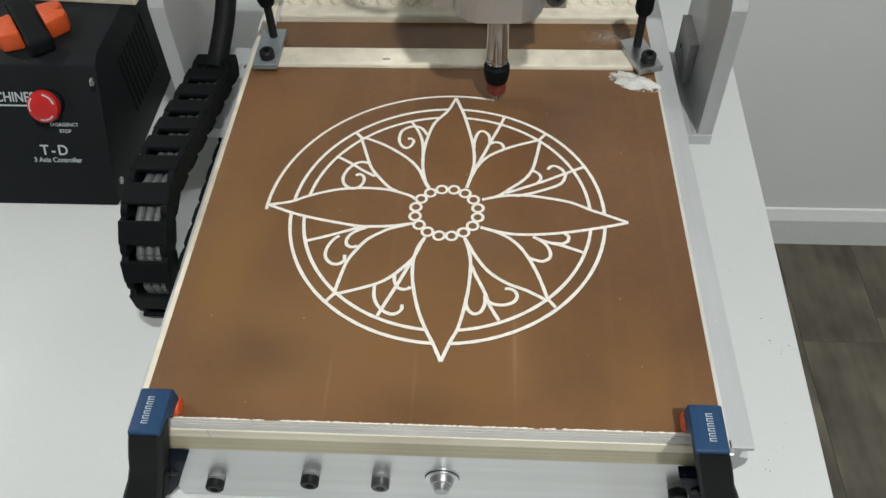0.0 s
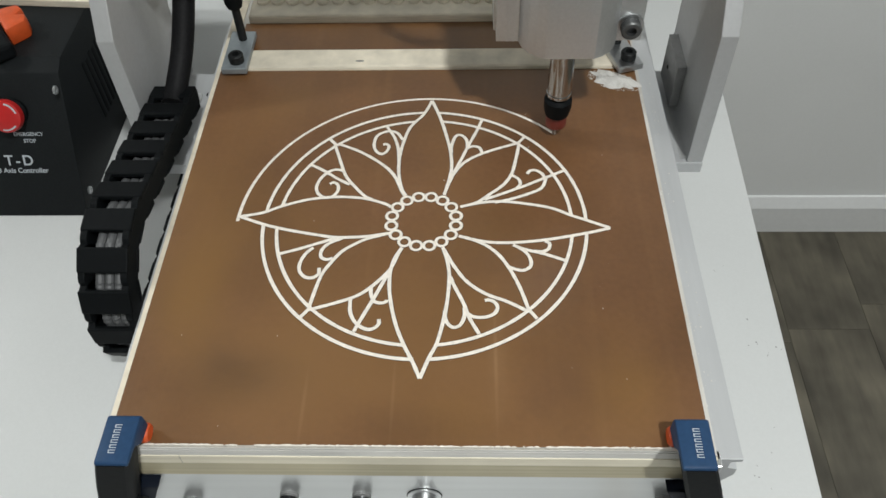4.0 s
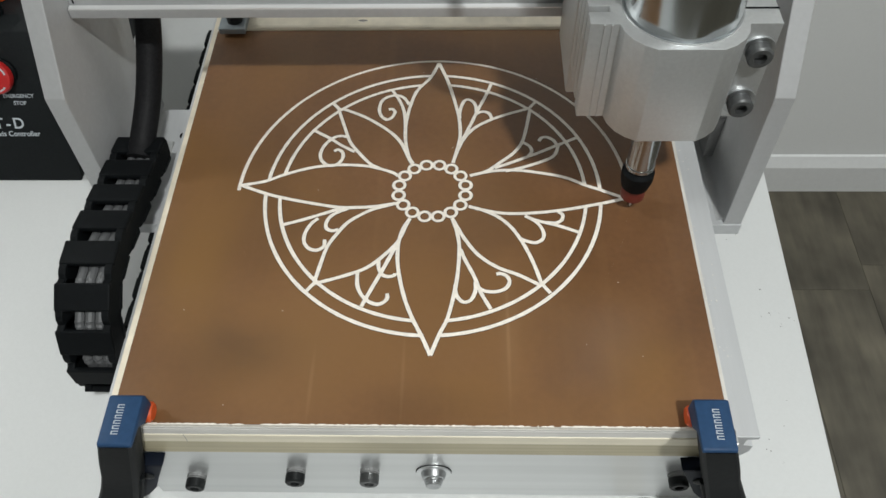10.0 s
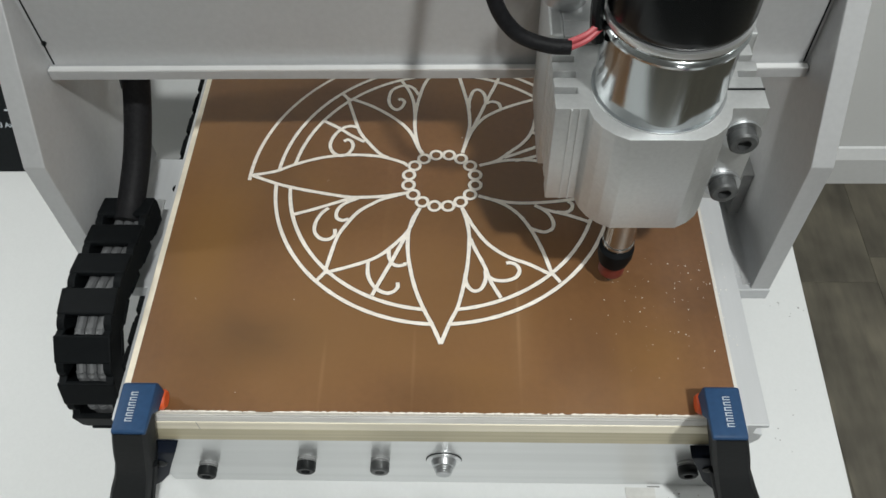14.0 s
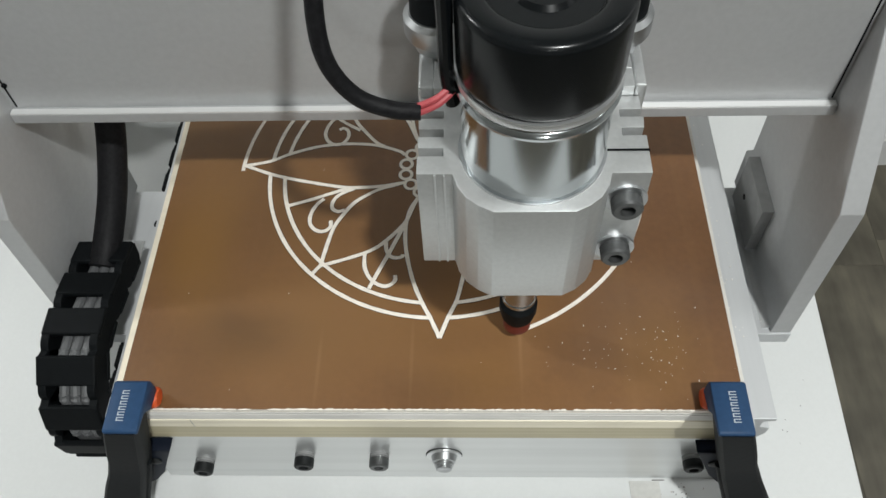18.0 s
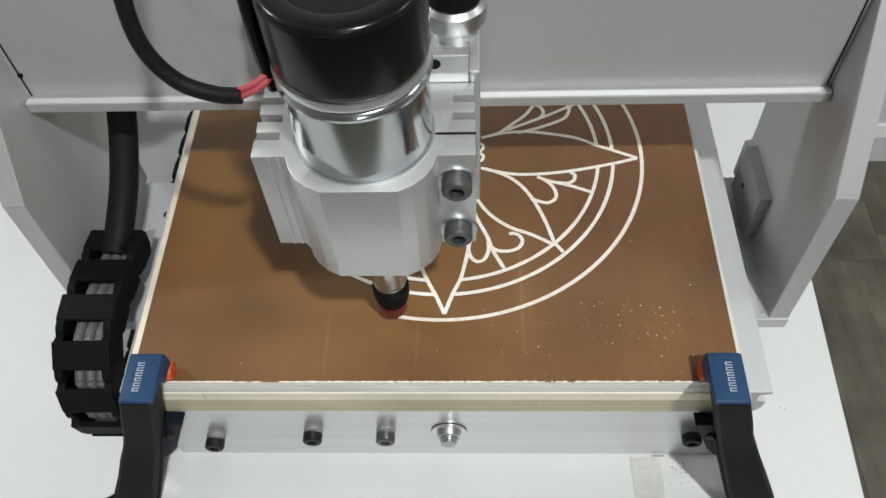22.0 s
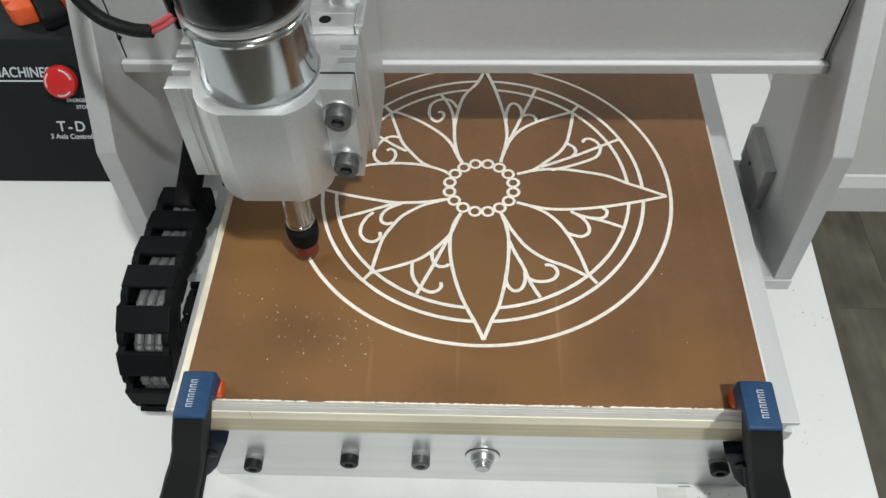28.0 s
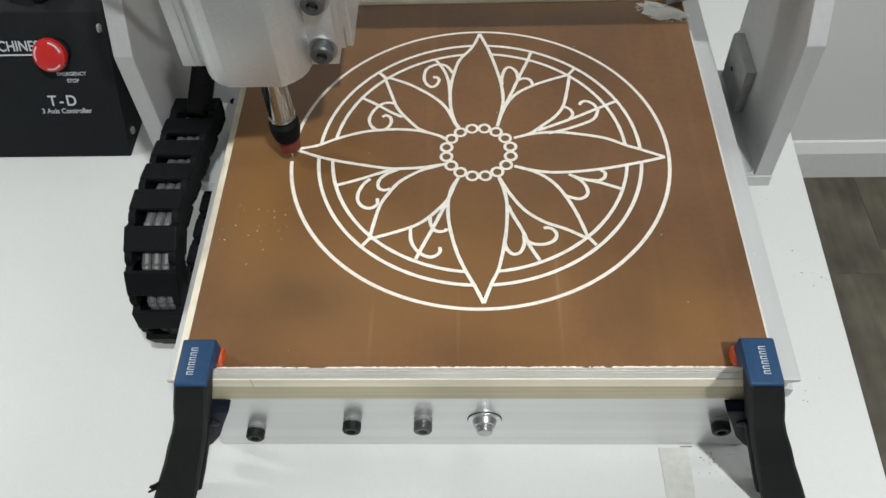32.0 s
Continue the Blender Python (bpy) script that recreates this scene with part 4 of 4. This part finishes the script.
# ---- controller box ----
def build_controller():
    c = thing("controller_box", "black steel controller box with a red stop button", "controller box")
    x1 = -0.290
    out = [(0.106, TABLE_Z), (0.160, 0.842), (0.172, 0.848), (0.40, 0.848), (0.40, TABLE_Z)]
    smooth(part("case", prism(bmesh.new(), out, -0.62, x1, "x", 0.0015), BLACK_BOX, c, "black powder-coated case"))
    tilt = math.degrees(math.atan2(0.160 - 0.106, 0.842 - TABLE_Z))
    slope = (0.160 - 0.106) / (0.842 - TABLE_Z)

    def on_face(x, z, off=0.0):
        return pose(x, 0.106 + slope * (z - TABLE_Z), z, 90 - tilt) @ Matrix.Translation((0, 0, off))

    m = on_face(-0.3318, 0.8145)
    collar = smooth(part("stop_collar", lathe(bmesh.new(), [(0, 0), (0.011, 0), (0.011, 0.003), (0.0085, 0.0045), (0, 0.0045)], m, 32), BLACK, c))
    button = smooth(part("stop_button", lathe(bmesh.new(), [(0, 0.004), (0.008, 0.004), (0.008, 0.008), (0.0125, 0.0095), (0.0133, 0.0115), (0.0125, 0.0155), (0.009, 0.0168), (0, 0.0172)], m, 32), RED, c, "red mushroom button"))
    for a0 in (15, 135, 255):
        bm = bmesh.new()
        arc = [radians(a0 + k * 8) for k in range(9)]
        for p, q in zip(arc, arc[1:]):
            bm.faces.new([bm.verts.new(m @ Vector((r * math.cos(t), r * math.sin(t), 0.01625 + (0.0108 - r) * 0.25))) for r, t in ((0.0094, p), (0.0110, p), (0.0110, q), (0.0094, q))])
        bmesh.ops.remove_doubles(bm, verts=bm.verts[:], dist=1e-6)
        part("turn_arrow", bm, PRINT, button, "white printed arrow arc")
    lettering(c, "EMERGENCY", 0.0042, on_face(-0.3245, 0.7972, 0.0006))
    lettering(c, "STOP", 0.0042, on_face(-0.3245, 0.7922, 0.0006))
    lettering(c, "T-D", 0.0122, on_face(-0.3372, 0.7752, 0.0006), 0.98, 1.3)
    lettering(c, "3 Axis Controller", 0.0058, on_face(-0.3355, 0.7695, 0.0006))
    lettering(c, "MACHINES", 0.0115, on_face(-0.3690, 0.8152, 0.0006), 0.86)
    part("print_line", new_box(-0.42, -0.3465, -0.0006, 0.0006, 0, 0.0005), PRINT, c, "thin pale line").matrix_local = on_face(0, 0.8124, 0.0003)
    for y, z in ((0.1450, 0.8372), (0.1245, 0.7475)):
        socket_screw(c, Matrix.Translation((x1, y, z)) @ Matrix.Rotation(radians(90), 4, "Y"), 0.0034, 0.0016, ZINC, name="screw")
    for k in range(9):
        y = 0.195 + 0.008 * k
        part("vent_slot", new_box(x1 - 0.0002, x1 + 0.0006, y, y + 0.0032, 0.765, 0.822 - 0.002 * (k % 2)), BLACK, c, "dark vent slot")


def lettering(parent, body, size, m, wide=1.0, spread=1.0):
    """Printed words, centred on m."""
    curve = bpy.data.curves.new("print", "FONT")
    curve.body, curve.size, curve.align_x, curve.extrude = body, size, "CENTER", 0.00012
    curve.offset, curve.space_character = size * 0.012, spread
    tmp = bpy.data.objects.new("print", curve)
    me = bpy.data.meshes.new_from_object(tmp)
    bpy.data.objects.remove(tmp)
    bpy.data.curves.remove(curve)
    me.materials.clear()
    me.materials.append(PRINT)
    ob = new("inscription", me)
    ob.parent = parent
    ob.matrix_local = m @ Matrix.Diagonal((wide, 1, 1, 1))
    return tagged(ob, "pale grey printed words")


def build_clip():
    """A loose clamp with orange jaws lying on the controller box."""
    z = 0.848
    c = thing("hand_clamp", "black clamp with bright orange jaws lying on the controller box", "clamp", pose(-0.348, 0.190, z, 0, 0, 36))
    part("bar", new_box(-0.010, 0.010, -0.03, 0.045, 0.0, 0.013, bevel=0.003), BLACK, c, "black bar")
    for sx in (-1, 1):
        out = [(sx * 0.0102, -0.014), (sx * 0.027, -0.010), (sx * 0.030, 0.000), (sx * 0.0235, 0.0035), (sx * 0.030, 0.008), (sx * 0.028, 0.017), (sx * 0.0102, 0.020)]
        smooth(part("jaw", prism(bmesh.new(), out, 0.0, 0.016, "z", 0.0025), ORANGE, c, "bright orange plastic jaw"))
    stick = thing("wood_offcut", "thin pale wooden offcut lying on the controller box", "wood strip", pose(-0.318, 0.247, z, 0, 0, -4))
    part("strip", new_box(-0.09, 0.042, -0.009, 0.009, 0, 0.007, bevel=0.001), WOOD, stick)


# ---- behind the board ----
def build_rear():
    b = thing("wooden_batten", "pale wooden batten lying behind the milled board", "batten")
    part("batten_length", new_box(-0.150, 0.137, 0.1508, 0.1735, 0.8374, 0.8525, bevel=0.0022), WOOD, b)
    part("knot", lathe(bmesh.new(), [(0, 0.0002), (0.0022, 0.0001), (0.0022, -0.001), (0, -0.001)], Matrix.Translation((-0.054, 0.158, 0.8525)) @ Matrix.Diagonal((1.5, 0.5, 1, 1)), 14), PLY_DARK, b, "small dark knot")
    r = thing("rear_board", "brown film-faced board lying on the bed", "board")
    part("panel", new_box(-0.15, 0.152, 0.1752, 0.2105, 0.8376, 0.8496), FILM, r)
    f = thing("carved_panel", "pale carved wooden panel with rows of rounded bosses", "carved panel")
    part("panel_base", new_box(-0.148, 0.152, 0.2110, 0.44, 0.8376, 0.8560, bevel=0.002), WOOD, f)
    rng = random.Random(4)
    bm = bmesh.new()
    for row in range(8):
        for k in range(24):
            x, y = -0.138 + k * 0.0122 + (row % 2) * 0.006, 0.232 + row * 0.015
            mm = Matrix.Translation((x + rng.uniform(-0.001, 0.001), y, 0.8555)) @ Matrix.Diagonal((1, 1.3, 1, 1))
            lathe(bm, [(0.0056, 0), (0.005, 0.0025), (0.003, 0.0042), (0, 0.0048)], mm, 12)
    tagged(smooth(part("boss", bm, WOOD, f, "rounded carved bosses")), kind="stuff")
    for x, y, turn, back in ((-0.1465, 0.1555, 0, 0.034), (0.1435, 0.155, 17, 0.027)):
        h = thing("hold_down", "grey steel hold-down plate with black screws", "hold-down clamp", pose(x, y, 0.8526, 0, 0, turn), "hold-downs at the rear corners")
        part("plate", new_box(-0.0095, 0.0095, -0.0125, back, 0.0, 0.005, bevel=0.0008), ZINC if turn else BLUE_STEEL, h, "grey steel plate")
        part("spacer", new_box(-0.008, 0.008, 0.008, 0.02, -0.0145, 0.0), ALU_PLATE, h)
        socket_screw(h, Matrix.Translation((0.0012, -0.003, 0.005)), 0.0056, 0.0065)
        at = Matrix.Translation((0.001, back - 0.010, 0))
        smooth(part("stud", lathe(bmesh.new(), [(0, 0.005), (0.0032, 0.005), (0.0032, 0.036), (0, 0.036)], at, 14), BLACK_METAL, h, "black threaded stud"))
        smooth(part("knob", lathe(bmesh.new(), [(0, 0.034), (0.0055, 0.034), (0.0068, 0.038), (0.0066, 0.05), (0.0045, 0.053), (0, 0.053)], at, 18), BLACK, h, "black knob"))
    rng = random.Random(8)
    bm = bmesh.new()
    # a soft mound with fine crumbs on it
    cx, cy = 0.1345, 0.1362
    rows = []
    for i in range(15):
        row = []
        for j in range(34):
            a, d = 2 * math.pi * j / 34, i / 14
            edge = 1 + 0.16 * math.sin(3 * a + 1) + 0.11 * math.sin(7 * a) + 0.08 * math.sin(11 * a + 2)
            u, v = 0.0160 * d * edge * math.cos(a), 0.0084 * d * edge * math.sin(a)
            lift = 0.0052 * max(0, 1 - d * d) * (0.75 + 0.25 * math.sin(380 * u) * math.cos(520 * v + 1)) + rng.uniform(-0.0002, 0.0002) * (1 - d)
            row.append(bm.verts.new((cx + u + 0.2 * v, cy - 0.4 * u + v, BOARD_Z + 0.0002 + max(lift, 0))))
        rows.append(row)
    for p, q in zip(rows, rows[1:]):
        for j in range(34):
            bm.faces.new((p[j], q[j], q[(j + 1) % 34], p[(j + 1) % 34]))
    for k in range(620):
        a, d = rng.uniform(0, 6.28), rng.random() ** 0.6 * 1.18
        u, v = 0.0160 * d * math.cos(a), 0.0084 * d * math.sin(a)
        r = rng.uniform(0.00015, 0.0004) * (1.5 if k % 8 == 0 else 1)
        bmesh.ops.create_icosphere(bm, subdivisions=1, radius=r, matrix=Matrix.Translation((cx + u + 0.2 * v, cy - 0.4 * u + v, BOARD_Z + 0.0048 * max(0, 1 - d * d) * rng.uniform(0.75, 1) + r * 0.3)) @ Matrix.Rotation(rng.uniform(0, 3), 4, "Z") @ Matrix.Diagonal((1.4, 0.9, 0.7, 1)))
    tagged(smooth(part("sawdust_pile", bm, DUST), 60), "small heap of white sawdust at the board's rear corner", "sawdust", kind="stuff")
    bm = bmesh.new()
    for k in range(700):
        x, y, q = rng.gauss(0.119, 0.010), rng.gauss(0.193, 0.005), rng.uniform(0.00008, 0.00022)
        if 0.095 < x < 0.146 and 0.1765 < y < 0.209:
            bmesh.ops.create_icosphere(bm, subdivisions=1, radius=q, matrix=Matrix.Translation((x, y, 0.8496 + q * 0.2)) @ Matrix.Diagonal((1.4, 1, 0.4, 1)))
    tagged(part("rear_dust", bm, DUST), "thin smear of sawdust on the rear brown board", "sawdust", kind="stuff")


def build_splinters():
    """Torn white wood along the board's front edge and dust beside the rail."""
    rng = random.Random(21)
    bm = bmesh.new()
    for k in range(420):
        x = rng.uniform(BX0 + 0.02, BX1 - 0.012)
        if math.sin(x * 90) + math.sin(x * 37 + 2) < rng.uniform(-2.4, 0.2):
            continue
        wide, deep = rng.uniform(0.0005, 0.0026), rng.choice((0.0001, 0.00015, 0.0002, 0.0003, 0.0005))
        z = BOARD_Z + 0.0002
        a = [bm.verts.new((x + dx, BY0 + dy, z + dz)) for dx, dy, dz in ((-wide, -0.0003, 0), (0, -0.0005, 0.0002), (wide, -0.0003, 0), (wide * 0.4, deep, 0.0001), (-wide * 0.5, deep * 0.7, 0.0001))]
        b = [bm.verts.new((v.co.x, v.co.y, BOARD_Z - 0.0015)) for v in a]
        bm.faces.new(a)
        for i in range(5):
            bm.faces.new((a[(i + 1) % 5], a[i], b[i], b[(i + 1) % 5]))
    tagged(part("edge_splinters", bm, CUT), "torn white wood fibres along the board's front edge", "splinters", kind="stuff")
    bm = bmesh.new()
    for k in range(520):
        y = rng.uniform(-0.12, 0.19)
        if rng.random() > 0.25 + 2.6 * max(0, y):
            continue
        x, z = (rng.uniform(0.152, 0.1572), 0.8374) if rng.random() < 0.55 else (rng.uniform(0.160, 0.172), 0.8166)
        r = rng.uniform(0.00015, 0.00055)
        bmesh.ops.create_icosphere(bm, subdivisions=1, radius=r, matrix=Matrix.Translation((x, y, z + r * 0.3)) @ Matrix.Diagonal((1, 1.2, 0.5, 1)))
    tagged(part("rail_dust", bm, DUST), "white sawdust scattered beside the rail", "sawdust", kind="stuff")


def build_table_dirt():
    """Dark crumbs and scuffs on the white table round the machine's front corner."""
    rng = random.Random(77)
    bm = bmesh.new()
    for cx, cy, spread, count in ((0.143, -0.156, 0.004, 14), (0.122, -0.160, 0.006, 6), (0.240, -0.02, 0.012, 9), (0.222, -0.11, 0.012, 6), (0.215, 0.05, 0.01, 4)):
        for k in range(count):
            r = rng.uniform(0.0002, 0.00055)
            at = Matrix.Translation((rng.gauss(cx, spread * 0.6), rng.gauss(cy, spread), TABLE_Z + r * 0.2)) @ Matrix.Rotation(rng.uniform(0, 3), 4, "Z")
            bmesh.ops.create_icosphere(bm, subdivisions=1, radius=r, matrix=at @ Matrix.Diagonal((rng.uniform(0.8, 1.8), 0.8, 0.35, 1)))
    for x0, x1, y in ((0.1265, 0.134, -0.1492),):
        box(bm, x0, x1, y - 0.0003, y + 0.0003, TABLE_Z, TABLE_Z + 0.0002)
    tagged(part("dirt_specks", bm, SPECK), "dark crumbs and scuffs on the white table", "dirt", kind="stuff")


def build_flecks():
    """Loose flecks of sawdust that the cutter throws and the air moves about."""
    made = []
    for seed, count, spread in ((1, 32, 0.013), (2, 38, 0.02), (3, 26, 0.026)):
        rng = random.Random(seed)
        bm = bmesh.new()
        for k in range(count):
            x, y = rng.gauss(0, spread), rng.gauss(0, spread * 0.75)
            r = rng.choice((0.0001, 0.00013, 0.00016, 0.0002, 0.00022, 0.00035))
            bmesh.ops.create_icosphere(bm, subdivisions=1, radius=r, matrix=Matrix.Translation((x, y, r * 0.4)) @ Matrix.Rotation(rng.uniform(0, 3), 4, "Z") @ Matrix.Diagonal((1.5, 0.8, 0.6, 1)))
        made.append(tagged(part("sawdust_flecks", bm, DUST), "tiny white flecks of sawdust on the brown board", "sawdust", kind="stuff"))
    bm = bmesh.new()
    rng = random.Random(5)
    for k in range(12):
        r = rng.uniform(0.00015, 0.0003)
        bmesh.ops.create_icosphere(bm, subdivisions=1, radius=r, matrix=Matrix.Translation((rng.uniform(BX0 + 0.02, BX1 - 0.01), rng.uniform(BY0 + 0.01, 0.12), BOARD_Z + r * 0.4)))
    tagged(part("stray_dust", bm, DUST), "a few stray specks of sawdust on the board", "sawdust", kind="stuff")
    return made


def build_planks(floor):
    """Floor planks laid along the room, with staggered ends."""
    rng = random.Random(11)
    made = {}
    for col in range(9):
        x0 = 0.02 + col * 0.148
        y = -1.7 + rng.uniform(0, 0.7)
        while y < 0.74:
            length = min(0.92, 0.744 - y)
            if length > 0.02:
                key = round(length, 3)
                if key not in made:
                    bm = new_box(0.0002, 0.1478, 0.0002, length - 0.0002, -0.0062, 0.0, bevel=0.0003, segments=1)
                    made[key] = part("plank", bm, PLANK, floor)
                    ob = made[key]
                else:
                    ob = made[key].copy()
                    scene.collection.objects.link(ob)
                ob.location = (x0, y, FLOOR_Z)
            y += 0.92


FLOOR = build_room()
build_table()
build_tape()
build_unseen_lamps()
BOARD = build_board()
build_bed()
GANTRY = build_gantry()
SPINDLE = build_spindle()
CHAIN, CHAIN_LINKS = build_chain()
frayed_strands(build_clamp(-0.1453, -1))
build_clamp(0.1378, 1)
build_controller()
build_clip()
build_rear()


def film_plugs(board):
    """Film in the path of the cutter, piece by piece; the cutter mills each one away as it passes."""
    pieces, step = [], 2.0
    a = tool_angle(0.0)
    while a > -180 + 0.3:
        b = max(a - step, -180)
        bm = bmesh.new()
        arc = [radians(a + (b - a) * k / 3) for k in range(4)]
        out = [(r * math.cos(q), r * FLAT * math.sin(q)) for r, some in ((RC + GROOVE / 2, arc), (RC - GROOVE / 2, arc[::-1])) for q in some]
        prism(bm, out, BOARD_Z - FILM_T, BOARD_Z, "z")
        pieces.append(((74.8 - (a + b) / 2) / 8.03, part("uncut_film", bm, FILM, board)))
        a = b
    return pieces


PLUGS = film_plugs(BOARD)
build_splinters()
build_table_dirt()
FLECKS = build_flecks()
build_planks(FLOOR)


def motions():
    times = [k * 0.25 for k in range(129)]
    walk(GANTRY, [(t, pose(0, tool_place(t)[1], 0)) for t in times])
    walk(SPINDLE, [(t, pose(*tool_place(t), 0)) for t in times])
    for i, link in enumerate(CHAIN_LINKS):
        walk(link, [(t, link_pose(i, t)) for t in times[::2]])
    # chips come out of the cut, drift along the board and blow off its edge
    up, inside = BOARD_Z + 0.0002, BOARD_Z - 0.004
    ways = (
        [(0, 0.132, -0.055, inside), (12.0, 0.132, -0.055, inside), (12.5, 0.132, -0.060, up), (14.0, 0.130, -0.074, up), (16.0, 0.113, -0.116, up), (21.0, 0.108, -0.122, up), (23.5, 0.104, -0.118, up),
         (26.8, -0.078, -0.112, up), (28.5, -0.079, -0.114, up), (29.2, -0.088, -0.105, up), (30.2, -0.108, -0.07, up), (31.0, -0.13, -0.06, up), (32, -0.132, -0.058, up)],
        [(0, 0.115, -0.085, inside), (13.0, 0.115, -0.085, inside), (13.4, 0.118, -0.09, up), (16.2, 0.105, -0.12, up), (22.5, 0.10, -0.122, up), (24.5, 0.02, -0.128, up), (26.8, -0.09, -0.105, up),
         (28.5, -0.092, -0.108, up), (29.3, -0.105, -0.09, up), (30.0, -0.15, -0.06, up), (30.6, -0.2, -0.05, 0.78), (32, -0.2, -0.05, 0.742)],
        [(0, 0.07, -0.105, inside), (15.2, 0.07, -0.105, inside), (15.8, 0.075, -0.11, up), (19.0, 0.085, -0.118, up), (22.0, 0.06, -0.125, up), (25.0, 0.0, -0.125, up), (27.0, -0.105, -0.09, up),
         (28.6, -0.108, -0.088, up), (29.4, -0.17, -0.06, up), (30.0, -0.205, -0.04, 0.78), (32, -0.205, -0.04, 0.742)],
    )
    for heap, rows in zip(FLECKS, ways):
        walk(heap, [(t, pose(x, y, z)) for t, x, y, z in rows])
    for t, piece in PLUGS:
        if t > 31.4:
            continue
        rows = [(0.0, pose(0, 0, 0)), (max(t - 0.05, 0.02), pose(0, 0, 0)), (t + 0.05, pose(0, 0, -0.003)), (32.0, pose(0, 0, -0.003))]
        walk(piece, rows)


motions()
